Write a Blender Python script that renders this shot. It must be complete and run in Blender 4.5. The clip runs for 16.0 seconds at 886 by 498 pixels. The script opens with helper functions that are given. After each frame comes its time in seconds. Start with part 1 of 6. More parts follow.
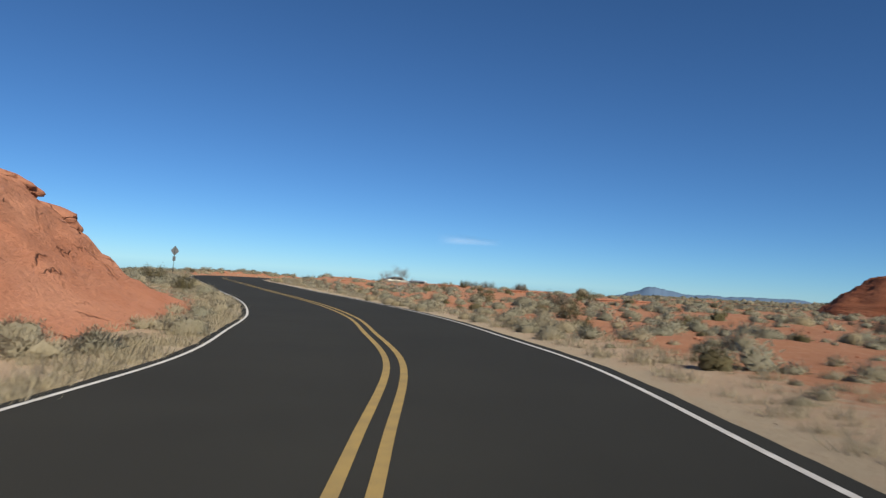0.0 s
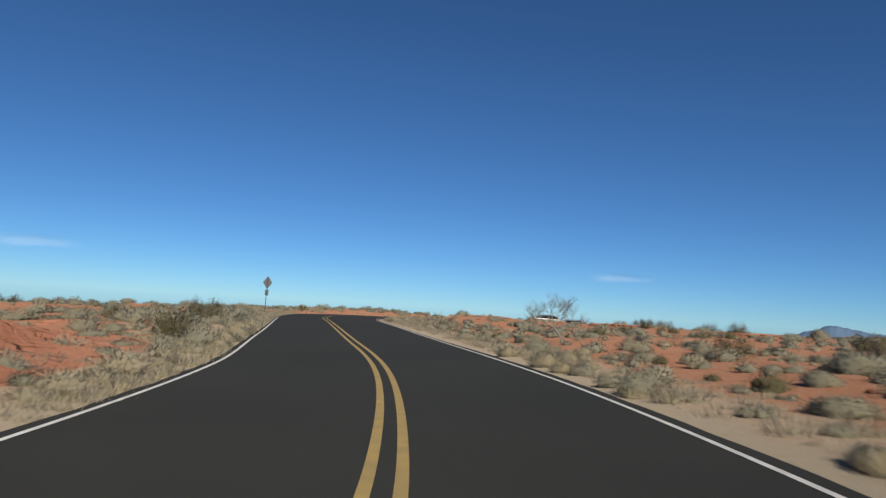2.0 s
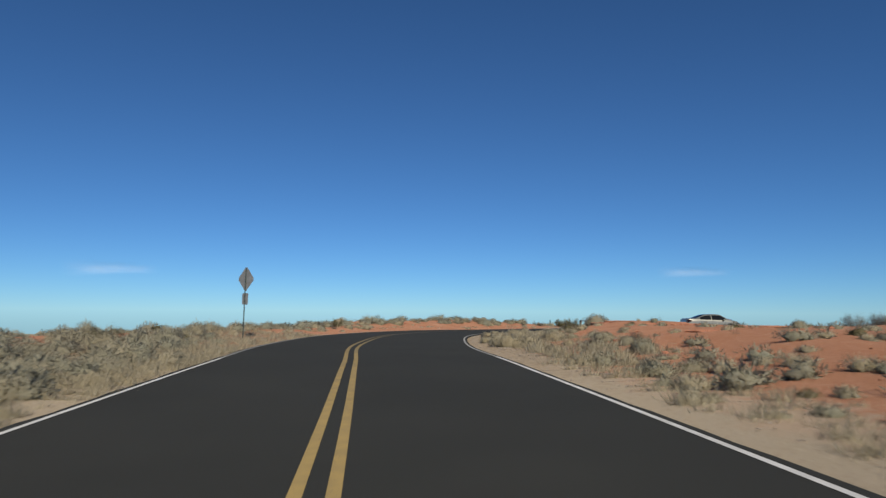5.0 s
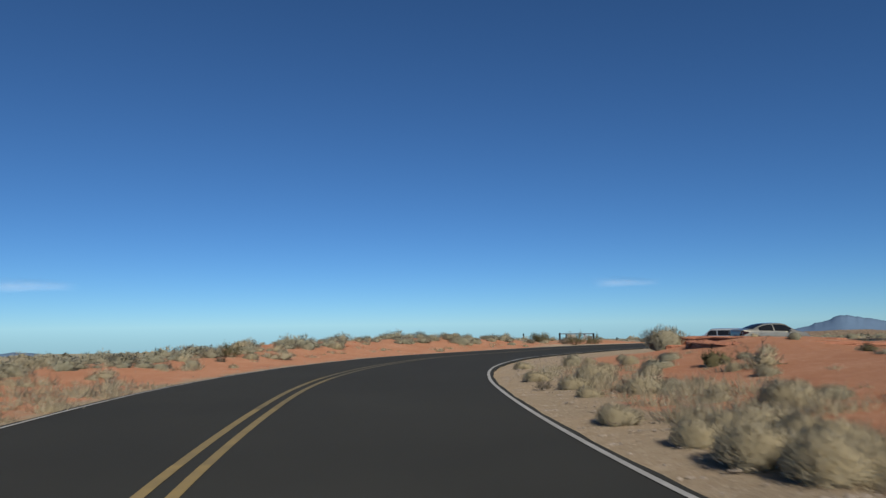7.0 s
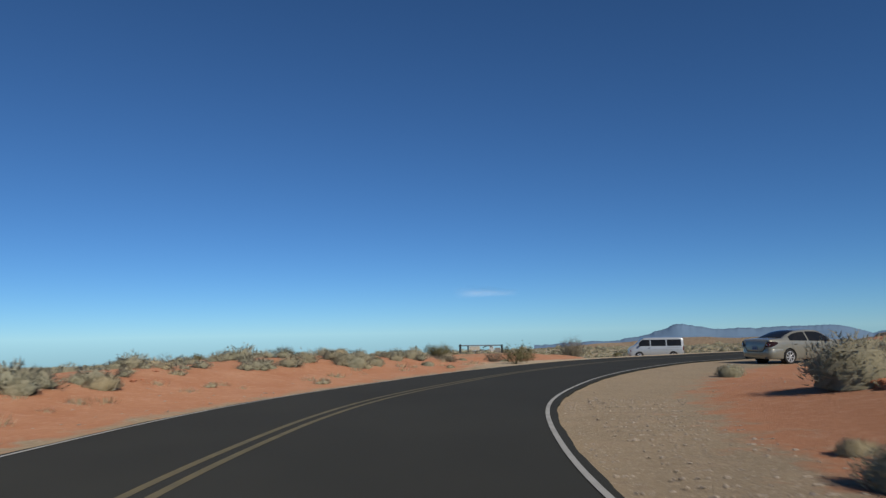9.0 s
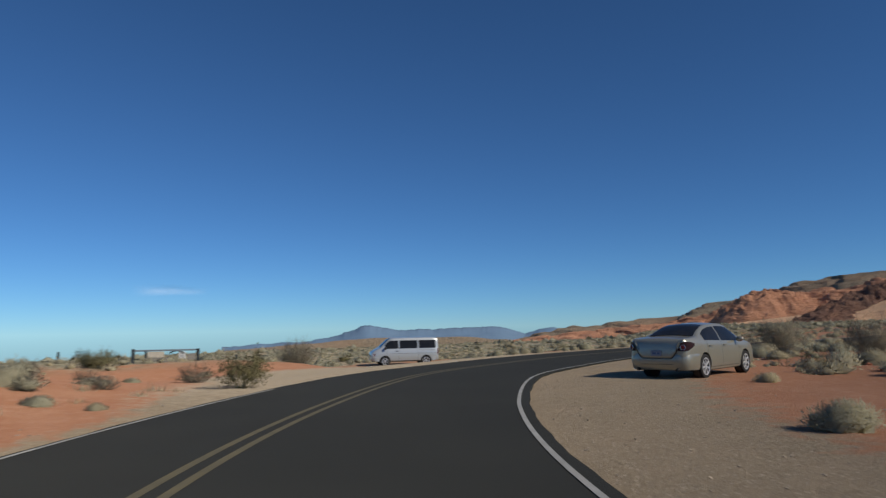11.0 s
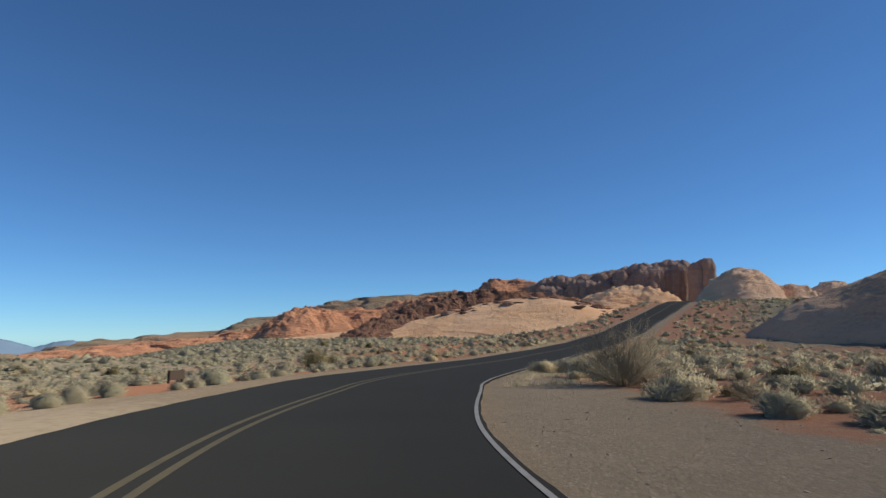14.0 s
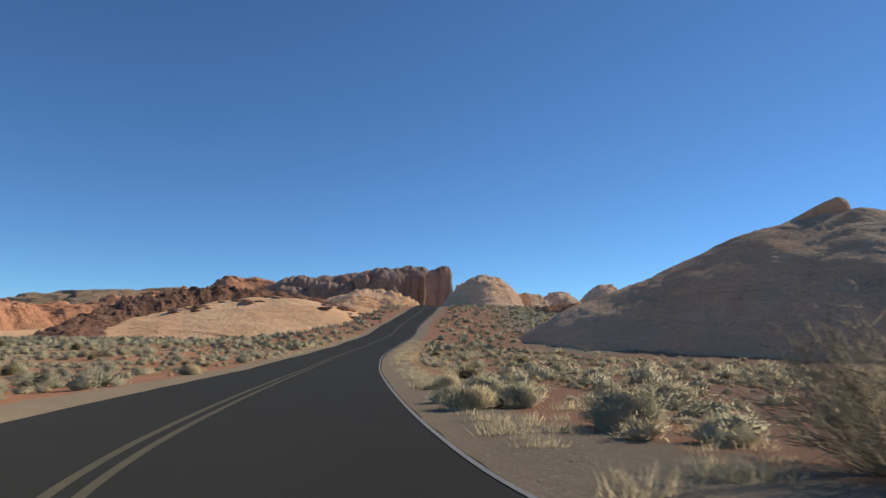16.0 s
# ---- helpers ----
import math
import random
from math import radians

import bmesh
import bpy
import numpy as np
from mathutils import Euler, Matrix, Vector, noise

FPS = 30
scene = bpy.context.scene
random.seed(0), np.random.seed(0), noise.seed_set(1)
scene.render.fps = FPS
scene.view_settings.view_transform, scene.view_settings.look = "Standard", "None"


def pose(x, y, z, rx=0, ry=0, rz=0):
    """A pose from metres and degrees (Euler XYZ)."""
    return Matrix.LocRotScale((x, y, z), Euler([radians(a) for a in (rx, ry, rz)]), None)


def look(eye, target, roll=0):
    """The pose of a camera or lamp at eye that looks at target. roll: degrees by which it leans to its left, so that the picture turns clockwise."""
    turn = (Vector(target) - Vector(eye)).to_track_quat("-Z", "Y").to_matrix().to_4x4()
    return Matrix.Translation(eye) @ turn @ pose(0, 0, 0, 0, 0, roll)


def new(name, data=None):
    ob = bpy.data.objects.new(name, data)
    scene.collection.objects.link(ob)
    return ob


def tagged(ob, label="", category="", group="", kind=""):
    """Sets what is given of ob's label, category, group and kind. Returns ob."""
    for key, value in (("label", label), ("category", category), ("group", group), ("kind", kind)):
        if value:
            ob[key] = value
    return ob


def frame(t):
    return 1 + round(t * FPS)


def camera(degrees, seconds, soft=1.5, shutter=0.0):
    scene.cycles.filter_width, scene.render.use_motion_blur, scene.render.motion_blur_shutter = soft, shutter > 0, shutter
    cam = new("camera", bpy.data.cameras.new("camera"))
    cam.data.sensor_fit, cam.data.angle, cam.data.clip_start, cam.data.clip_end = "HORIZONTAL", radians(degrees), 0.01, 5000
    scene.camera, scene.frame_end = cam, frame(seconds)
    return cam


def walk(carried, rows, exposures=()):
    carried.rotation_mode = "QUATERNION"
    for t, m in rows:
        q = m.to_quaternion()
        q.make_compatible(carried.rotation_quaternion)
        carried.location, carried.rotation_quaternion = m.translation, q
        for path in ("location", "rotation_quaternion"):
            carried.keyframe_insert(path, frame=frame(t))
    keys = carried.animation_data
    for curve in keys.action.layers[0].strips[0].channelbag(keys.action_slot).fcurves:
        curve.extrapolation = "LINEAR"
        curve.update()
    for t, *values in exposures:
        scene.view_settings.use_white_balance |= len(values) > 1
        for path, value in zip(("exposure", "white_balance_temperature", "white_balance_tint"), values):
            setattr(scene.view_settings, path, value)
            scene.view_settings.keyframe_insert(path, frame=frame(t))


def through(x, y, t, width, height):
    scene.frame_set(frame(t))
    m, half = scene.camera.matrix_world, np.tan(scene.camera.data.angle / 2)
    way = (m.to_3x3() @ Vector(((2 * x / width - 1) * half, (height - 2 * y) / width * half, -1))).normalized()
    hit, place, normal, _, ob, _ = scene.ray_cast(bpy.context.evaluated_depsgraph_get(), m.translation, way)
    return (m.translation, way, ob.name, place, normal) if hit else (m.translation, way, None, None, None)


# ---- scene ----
cam = camera(66.4, 16.0, soft=1.35, shutter=0.28)
PATH = [
    (0, (0.000, 0.000, 0.000), (-0.000, 9.992, 0.412), 3.72),
    (0.5, (0.062, 4.945, -0.090), (-0.836, 14.899, 0.240), 4.24),
    (1, (-0.167, 9.747, -0.156), (-1.920, 19.582, 0.276), 4.16),
    (1.5, (-0.712, 14.391, -0.208), (-2.562, 24.193, 0.507), 3.39),
    (2, (-1.576, 18.902, -0.267), (-3.766, 28.622, 0.588), 3.34),
    (2.5, (-2.724, 23.334, -0.319), (-5.323, 32.945, 0.609), 3.25),
    (3, (-4.122, 27.764, -0.351), (-7.109, 37.252, 0.675), 2.91),
    (3.5, (-5.765, 32.262, -0.386), (-9.064, 41.635, 0.732), 2.35),
    (4, (-7.527, 36.795, -0.404), (-10.904, 46.143, 0.697), 1.66),
    (4.5, (-9.340, 41.325, -0.400), (-12.624, 50.716, 0.619), 0.98),
    (5, (-11.171, 45.814, -0.380), (-14.249, 55.285, 0.538), 0.36),
    (5.5, (-12.999, 50.230, -0.352), (-15.820, 59.786, 0.493), -0.15),
    (6, (-14.802, 54.552, -0.323), (-17.377, 64.178, 0.521), -0.52),
    (6.5, (-16.541, 58.787, -0.303), (-18.945, 68.446, 0.658), -0.71),
    (7, (-18.134, 62.982, -0.302), (-20.304, 72.681, 0.801), -0.69),
    (7.5, (-19.555, 67.125, -0.307), (-21.498, 76.859, 0.912), -0.79),
    (8, (-20.774, 71.215, -0.286), (-22.208, 81.032, 0.964), -1.03),
    (8.5, (-21.795, 75.268, -0.282), (-22.653, 85.153, 0.964), -1.10),
    (9, (-22.583, 79.295, -0.302), (-22.762, 89.219, 0.917), -1.08),
    (9.5, (-23.083, 83.301, -0.340), (-22.445, 93.211, 0.843), -1.04),
    (10, (-23.232, 87.292, -0.384), (-21.613, 97.093, 0.767), -1.02),
    (10.5, (-22.979, 91.272, -0.427), (-20.199, 100.810, 0.709), -1.04),
    (11, (-22.301, 95.249, -0.472), (-18.181, 104.288, 0.681), -1.07),
    (11.5, (-21.225, 99.237, -0.547), (-15.904, 107.623, 0.621), -0.49),
    (12, (-19.743, 103.142, -0.571), (-13.447, 110.816, 0.637), -0.78),
    (12.5, (-17.897, 106.838, -0.584), (-10.741, 113.711, 0.662), -0.85),
    (13, (-15.768, 110.255, -0.611), (-7.980, 116.402, 0.640), -0.62),
    (13.5, (-13.400, 113.369, -0.635), (-5.157, 118.886, 0.633), -0.35),
    (14, (-10.798, 116.157, -0.653), (-2.032, 120.792, 0.640), -0.17),
    (14.5, (-8.008, 118.631, -0.682), (1.190, 122.328, 0.636), 0.46),
    (15, (-5.074, 120.833, -0.719), (4.447, 123.599, 0.585), 0.68),
    (15.5, (-1.989, 122.804, -0.739), (7.751, 124.653, 0.573), 0.53),
    (16, (1.242, 124.579, -0.740), (11.100, 125.571, 0.611), 0.74),
]
walk(cam, [(t, look(eye, target, roll)) for t, eye, target, roll in PATH], [(0.0, -0.2, 6600, 10), (3.0, -0.42, 6450, 10), (10.5, -0.4, 6450, 10), (12.5, -0.02, 6650, 10), (14.0, 0.22, 6900, 10), (16.0, 0.42, 7250, 10)])

# ---- daylight ----
SUN_AZ, SUN_EL = -60.0, 34.0      # degrees from +x towards +y, and above the horizon
sun_way = Vector((math.cos(radians(SUN_AZ)) * math.cos(radians(SUN_EL)),
                  math.sin(radians(SUN_AZ)) * math.cos(radians(SUN_EL)), math.sin(radians(SUN_EL))))
sun = new("sun", bpy.data.lights.new("sun", "SUN"))
sun.data.energy, sun.data.angle, sun.data.color = 4.8, radians(0.5), (1.0, 0.92, 0.80)
sun.matrix_world = look((0, 0, 60), Vector((0, 0, 60)) - sun_way)

world = bpy.data.worlds.new("world")
scene.world = world
world.use_nodes = True
wn = world.node_tree.nodes
sky = wn.new("ShaderNodeTexSky")
sky.sky_type, sky.sun_disc = "NISHITA", False
sky.sun_elevation, sky.sun_rotation = radians(SUN_EL), radians(90.0 - SUN_AZ)
sky.altitude, sky.air_density, sky.dust_density, sky.ozone_density = 3500.0, 1.0, 0.0, 8.0
wn["Background"].inputs["Strength"].default_value = 0.086
tint = wn.new("ShaderNodeMix")               # dry, clear desert air: a deeper blue
tint.data_type, tint.blend_type = "RGBA", "MULTIPLY"
tint.inputs[0].default_value, tint.inputs[7].default_value = 1.0, (0.84, 1.12, 1.21, 1)
world.node_tree.links.new(sky.outputs[0], tint.inputs[6])
world.node_tree.links.new(tint.outputs[2], wn["Background"].inputs["Color"])
scene.view_settings.exposure = 0.0


# ---- materials ----
class Nodes:
    """A short way to write a node material."""

    def __init__(self, name, rough=0.9, metal=0.0, spec=0.3, grainy=0.0):
        self.mat = bpy.data.materials.new(name)
        self.mat.use_nodes = True
        self.t = self.mat.node_tree
        self.b = self.t.nodes["Principled BSDF"]
        self.b.inputs["Roughness"].default_value = rough
        self.b.inputs["Metallic"].default_value = metal
        self.b.inputs["Specular IOR Level"].default_value = spec
        self.b.inputs["Diffuse Roughness"].default_value = grainy
        self.co = self.t.nodes.new("ShaderNodeTexCoord").outputs["Object"]
        self.geo = self.t.nodes.new("ShaderNodeNewGeometry")

    def put(self, socket, value):
        if hasattr(value, "is_linked"):
            self.t.links.new(value, socket)
        elif value is not None:
            socket.default_value = value

    def noise(self, scale, detail=4.0, rough=0.55, dist=0.0, co=None, stretch=None):
        n = self.t.nodes.new("ShaderNodeTexNoise")
        src = co or self.co
        if stretch:
            m = self.t.nodes.new("ShaderNodeMapping")
            m.inputs["Scale"].default_value = stretch
            self.t.links.new(src, m.inputs["Vector"])
            src = m.outputs[0]
        self.t.links.new(src, n.inputs["Vector"])
        for k, v in (("Scale", scale), ("Detail", detail), ("Roughness", rough), ("Distortion", dist)):
            n.inputs[k].default_value = v
        return n.outputs["Fac"]

    def voronoi(self, scale, feature="F1"):
        n = self.t.nodes.new("ShaderNodeTexVoronoi")
        n.feature = feature
        n.inputs["Scale"].default_value = scale
        self.t.links.new(self.co, n.inputs["Vector"])
        return n.outputs["Distance"]

    def ramp(self, fac, *stops):
        n = self.t.nodes.new("ShaderNodeValToRGB")
        e = n.color_ramp.elements
        while len(e) < len(stops):
            e.new(0.5)
        for k, (p, c) in enumerate(stops):
            e[k].position = p
            e[k].color = (c, c, c, 1) if isinstance(c, float) else (*c, 1)
        self.put(n.inputs[0], fac)
        return n.outputs[0]

    def mix(self, fac, a, b, how="MIX"):
        n = self.t.nodes.new("ShaderNodeMix")
        n.data_type, n.blend_type = "RGBA", how
        four = lambda v: (*v, 1) if isinstance(v, tuple) else v
        self.put(n.inputs[0], fac), self.put(n.inputs[6], four(a)), self.put(n.inputs[7], four(b))
        return n.outputs[2]

    def math(self, how, a, b=0.0):
        n = self.t.nodes.new("ShaderNodeMath")
        n.operation = how
        self.put(n.inputs[0], a), self.put(n.inputs[1], b)
        return n.outputs[0]

    def attr(self, name):
        n = self.t.nodes.new("ShaderNodeAttribute")
        n.attribute_name = name
        return n.outputs["Fac"]

    def bump(self, height, strength=0.5, distance=0.05):
        n = self.t.nodes.new("ShaderNodeBump")
        n.inputs["Strength"].default_value, n.inputs["Distance"].default_value = strength, distance
        self.put(n.inputs["Height"], height)
        self.t.links.new(n.outputs[0], self.b.inputs["Normal"])

    def colour(self, value):
        self.put(self.b.inputs["Base Color"], (*value, 1) if isinstance(value, tuple) else value)
        return self.mat


def mat_ground():
    n = Nodes("desert_ground", 0.95, spec=0.15, grainy=1.0)
    big, mid, fine = n.noise(0.06, 5), n.noise(0.7, 6), n.noise(9.0, 5, 0.7)
    red = n.mix(n.ramp(mid, (0.3, 0.0), (0.72, 1.0)), (0.328, 0.144, 0.076), (0.430, 0.234, 0.140))
    red = n.mix(n.ramp(big, (0.35, 0.0), (0.65, 1.0)), red, (0.383, 0.183, 0.098))
    red = n.mix(n.ramp(fine, (0.35, 0.0), (0.75, 0.5)), red, (0.266, 0.121, 0.066))
    red = n.mix(n.ramp(n.noise(3.2, 6, 0.75), (0.50, 0.0), (0.72, 0.6)), red, (0.470, 0.275, 0.180))
    red = n.mix(n.ramp(n.voronoi(11.0), (0.08, 0.5), (0.20, 0.0)), red, (0.500, 0.330, 0.235))
    grit = n.mix(n.ramp(n.noise(38.0, 3, 0.8), (0.3, 0.0), (0.7, 1.0)), (0.180, 0.140, 0.092), (0.345, 0.275, 0.184))
    grit = n.mix(n.ramp(n.noise(1.3, 4), (0.48, 0.0), (0.78, 0.4)), grit, (0.385, 0.282, 0.188))
    grit = n.mix(n.ramp(n.noise(0.45, 5, 0.6), (0.42, 0.0), (0.62, 0.5)), grit, (0.295, 0.230, 0.152))
    grit = n.mix(n.ramp(n.voronoi(16.0), (0.10, 0.6), (0.22, 0.0)), grit, (0.470, 0.400, 0.310))
    grit = n.mix(n.ramp(n.noise(7.0, 5, 0.8), (0.52, 0.0), (0.66, 0.45)), grit, (0.18, 0.135, 0.092))
    grit = n.mix(n.ramp(n.voronoi(9.0), (0.12, 0.40), (0.24, 0.0)), grit, (0.560, 0.475, 0.375))
    edge = n.math("ADD", n.attr("gravel"), n.math("MULTIPLY", n.math("SUBTRACT", n.noise(1.6, 7, 0.65), 0.5), 1.5))
    c = n.mix(n.ramp(edge, (0.34, 0.0), (0.68, 1.0)), red, grit)
    litter = n.math("ADD", n.attr("litter"), n.math("MULTIPLY", n.math("SUBTRACT", n.noise(3.1, 6, 0.7), 0.5), 1.6))
    c = n.mix(n.ramp(litter, (0.45, 0.0), (0.8, 0.75)), c, (0.391, 0.325, 0.231))
    c = n.mix(n.ramp(n.noise(13.0, 5, 0.8), (0.54, 0.0), (0.68, 0.5)), c, (0.185, 0.115, 0.072))
    cover = n.math("MULTIPLY", n.attr("scrub"), n.ramp(n.noise(0.75, 4, 0.65), (0.34, 0.0), (0.52, 1.0)))
    c = n.mix(cover, c, n.mix(n.ramp(n.noise(2.4, 3), (0.4, 0.0), (0.6, 1.0)), (0.133, 0.125, 0.082), (0.289, 0.266, 0.183)))
    n.bump(n.math("ADD", n.math("MULTIPLY", fine, 0.9), n.math("MULTIPLY", n.noise(45.0, 4, 0.7), 0.5)), 0.75, 0.05)
    return n.colour(c)


def mat_asphalt():
    n = Nodes("asphalt", 0.95, spec=0.10, grainy=1.0)
    g = n.noise(160.0, 2, 0.8)
    c = n.mix(n.ramp(g, (0.3, 0.0), (0.75, 1.0)), (0.0175, 0.0178, 0.016), (0.040, 0.0404, 0.0355))
    c = n.mix(n.ramp(n.noise(0.35, 5), (0.35, 0.0), (0.7, 0.5)), c, (0.037, 0.037, 0.0318))
    c = n.mix(n.ramp(n.noise(2.5, 6, 0.7), (0.5, 0.0), (0.8, 0.35)), c, (0.034, 0.032, 0.028))
    n.bump(g, 0.35, 0.008)
    return n.colour(c)


def mat_paint(name, light, worn):
    n = Nodes(name, 0.8, spec=0.2, grainy=1.0)
    chips = n.noise(28.0, 5, 0.75)
    c = n.mix(n.ramp(n.noise(3.0, 4), (0.3, 0.0), (0.8, 1.0)), light, worn)
    c = n.mix(n.ramp(chips, (0.60, 0.0), (0.72, 0.8)), c, (0.06, 0.058, 0.052))
    n.bump(chips, 0.2, 0.004)
    return n.colour(c)


def mat_rock(name, a, b, c, band=0.6, dark=(0.10, 0.05, 0.035), scale=1.0, varnish=0.25, gloss=0.9, cracks=0.0, bumpy=1.0):
    """Layered sandstone: bedding bands, blotches, dark varnish streaks and pits."""
    n = Nodes(name, gloss, spec=0.12, grainy=0.8)
    beds = n.noise(0.5 * scale, 7, 0.6, 0.6, stretch=(0.35, 0.35, 3.0))
    blot = n.noise(0.22 * scale, 6, 0.6)
    fine = n.noise(5.0 * scale, 6, 0.7)
    col = n.mix(n.ramp(beds, (0.32, 0.0), (0.68, 1.0)), a, b)
    col = n.mix(n.ramp(blot, (0.42, 0.0), (0.66, band)), col, c)
    col = n.mix(n.ramp(fine, (0.52, 0.0), (0.78, 0.45)), col, dark)
    streak = n.noise(0.45 * scale, 6, 0.7, stretch=(1.6, 1.6, 0.18))
    col = n.mix(n.ramp(streak, (0.55, 0.0), (0.74, varnish)), col, dark)
    relief = n.math("ADD", n.math("MULTIPLY", beds, 1.6), fine)
    if cracks:
        bent = n.t.nodes.new("ShaderNodeVectorMath")
        bent.operation = "ADD"
        warp = n.t.nodes.new("ShaderNodeTexNoise")
        warp.inputs["Scale"].default_value, warp.inputs["Detail"].default_value = 0.9, 5.0
        n.t.links.new(n.co, warp.inputs["Vector"])
        n.t.links.new(n.co, bent.inputs[0])
        n.t.links.new(warp.outputs["Color"], bent.inputs[1])
        squash = n.t.nodes.new("ShaderNodeMapping")
        squash.inputs["Scale"].default_value = (0.55, 0.55, 1.5)
        n.t.links.new(bent.outputs[0], squash.inputs["Vector"])
        cell = n.t.nodes.new("ShaderNodeTexVoronoi")
        cell.feature = "DISTANCE_TO_EDGE"
        cell.inputs["Scale"].default_value = 0.7
        n.t.links.new(squash.outputs[0], cell.inputs["Vector"])
        gate = n.ramp(n.noise(0.33, 4), (0.48, 0.0), (0.60, 1.0))
        line = n.math("MULTIPLY", n.ramp(cell.outputs["Distance"], (0.0, 1.0), (0.035, 0.0)), gate)
        col = n.mix(n.math("MULTIPLY", line, cracks), col, dark)
        relief = n.math("SUBTRACT", relief, n.math("MULTIPLY", line, 1.6))
    n.bump(relief, 0.8, 0.25 * bumpy / scale)
    return n.colour(col)


def mat_plant(name, tips, base, other, through=0.3):
    """Leaves and stems that differ from clump to clump and from leaf to leaf, and let some light through."""
    n = Nodes(name, 0.85, spec=0.1, grainy=1.0)
    info = n.t.nodes.new("ShaderNodeObjectInfo").outputs["Random"]
    c = n.mix(n.math("MULTIPLY", n.math("ADD", n.noise(70.0, 2, 0.7), n.noise(14.0, 3, 0.7)), 0.62), base, tips)
    c = n.mix(n.ramp(info, (0.35, 0.0), (1.0, 0.75)), c, other)
    c = n.mix(n.ramp(n.noise(0.45, 4), (0.4, 0.0), (0.62, 0.8)), c, other)
    c = n.mix(n.ramp(n.noise(26.0, 4, 0.75), (0.36, 0.4), (0.54, 0.0)), c, tuple(v * 0.7 for v in base))
    n.colour(c)
    n.bump(n.noise(34.0, 5, 0.8), 0.6, 0.03)
    thin = n.t.nodes.new("ShaderNodeBsdfTranslucent")
    n.t.links.new(c, thin.inputs["Color"])
    both = n.t.nodes.new("ShaderNodeMixShader")
    both.inputs[0].default_value = through
    n.t.links.new(n.b.outputs[0], both.inputs[1])
    n.t.links.new(thin.outputs[0], both.inputs[2])
    n.t.links.new(both.outputs[0], n.t.nodes["Material Output"].inputs["Surface"])
    return n.mat


def mat_plain(name, colour, rough=0.6, metal=0.0, spec=0.4, vary=0.12, scale=6.0):
    n = Nodes(name, rough, metal, spec)
    dim = tuple(v * (1 - vary) for v in colour)
    return n.colour(n.mix(n.ramp(n.noise(scale, 5, 0.65), (0.3, 0.0), (0.7, 1.0)), dim, colour))


def mat_paintwork(name, colour, metal, dust):
    """Car paint under a clear coat, with dust on it."""
    n = Nodes(name, 0.35, metal, 0.5)
    n.b.inputs["Coat Weight"].default_value = 0.7
    n.b.inputs["Coat Roughness"].default_value = 0.12
    d = n.ramp(n.noise(2.3, 5, 0.6), (0.35, 0.05), (0.75, dust))
    n.put(n.b.inputs["Roughness"], n.math("ADD", 0.28, n.math("MULTIPLY", d, 0.7)))
    return n.colour(n.mix(d, colour, (0.42, 0.30, 0.21)))


def mat_glass(name, colour):
    n = Nodes(name, 0.10, 0.0, 0.12)
    return n.colour(n.mix(n.ramp(n.noise(3.0, 4), (0.4, 0.0), (0.8, 0.25)), colour, (0.05, 0.042, 0.036)))


GROUND = mat_ground()
ASPHALT = mat_asphalt()
def between(a, b, f):
    return tuple(p + (q - p) * f for p, q in zip(a, b))


# the yellow paint is bright before the bend and gets duller into it
YELLOWS = [mat_paint("yellow_road_paint", between((0.315, 0.222, 0.078), (0.108, 0.090, 0.050), f), between((0.21, 0.156, 0.070), (0.072, 0.065, 0.043), f)) for f in (0.0, 0.12, 0.28, 0.45, 0.62, 0.8, 1.0)]
# a greyer white for the edge lines from the bend onwards
WHITE_DULL = mat_paint("dull_white_road_paint", (0.29, 0.286, 0.266), (0.20, 0.196, 0.18))
WHITE = mat_paint("white_road_paint", (0.54, 0.53, 0.50), (0.36, 0.35, 0.325))
GRIT = mat_plain("gravel", (0.46, 0.385, 0.30), 0.95, spec=0.15, vary=0.5, scale=30.0)
RED_ROCK = mat_rock("red_sandstone", (0.55, 0.245, 0.140), (0.475, 0.195, 0.108), (0.60, 0.305, 0.190), cracks=0.8, varnish=0.18, dark=(0.22, 0.075, 0.035))
# darker red: the shade on the outcrop's near face is part of the colour
SHADED_RED = mat_rock("shaded_red_sandstone", (0.33, 0.12, 0.06), (0.25, 0.085, 0.045), (0.36, 0.15, 0.08), varnish=0.5, dark=(0.12, 0.05, 0.03))
ORANGE_ROCK = mat_rock("orange_sandstone", (0.57, 0.295, 0.172), (0.48, 0.232, 0.135), (0.44, 0.23, 0.145), scale=0.12, varnish=0.4, dark=(0.16, 0.09, 0.065))
PINK_ROCK = mat_rock("pink_slickrock", (0.76, 0.485, 0.275), (0.68, 0.395, 0.222), (0.77, 0.535, 0.34), bumpy=0.6, scale=0.16, varnish=0.3, dark=(0.30, 0.16, 0.11))
BUTTE_ROCK = mat_rock("varnished_sandstone", (0.37, 0.262, 0.218), (0.285, 0.198, 0.165), (0.41, 0.262, 0.19), scale=0.13, varnish=0.7, dark=(0.16, 0.10, 0.09))
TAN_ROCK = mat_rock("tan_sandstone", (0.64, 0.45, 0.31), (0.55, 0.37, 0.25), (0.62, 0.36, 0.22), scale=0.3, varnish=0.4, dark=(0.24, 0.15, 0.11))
DOME_ROCK = mat_rock("pale_dome_sandstone", (0.72, 0.50, 0.33), (0.62, 0.39, 0.25), (0.74, 0.55, 0.40), bumpy=0.6, scale=0.25, varnish=0.3, dark=(0.32, 0.19, 0.13))
BROWN_ROCK = mat_rock("brown_red_sandstone", (0.30, 0.155, 0.10), (0.22, 0.115, 0.08), (0.36, 0.19, 0.115), scale=0.2, varnish=0.6, dark=(0.06, 0.04, 0.032))
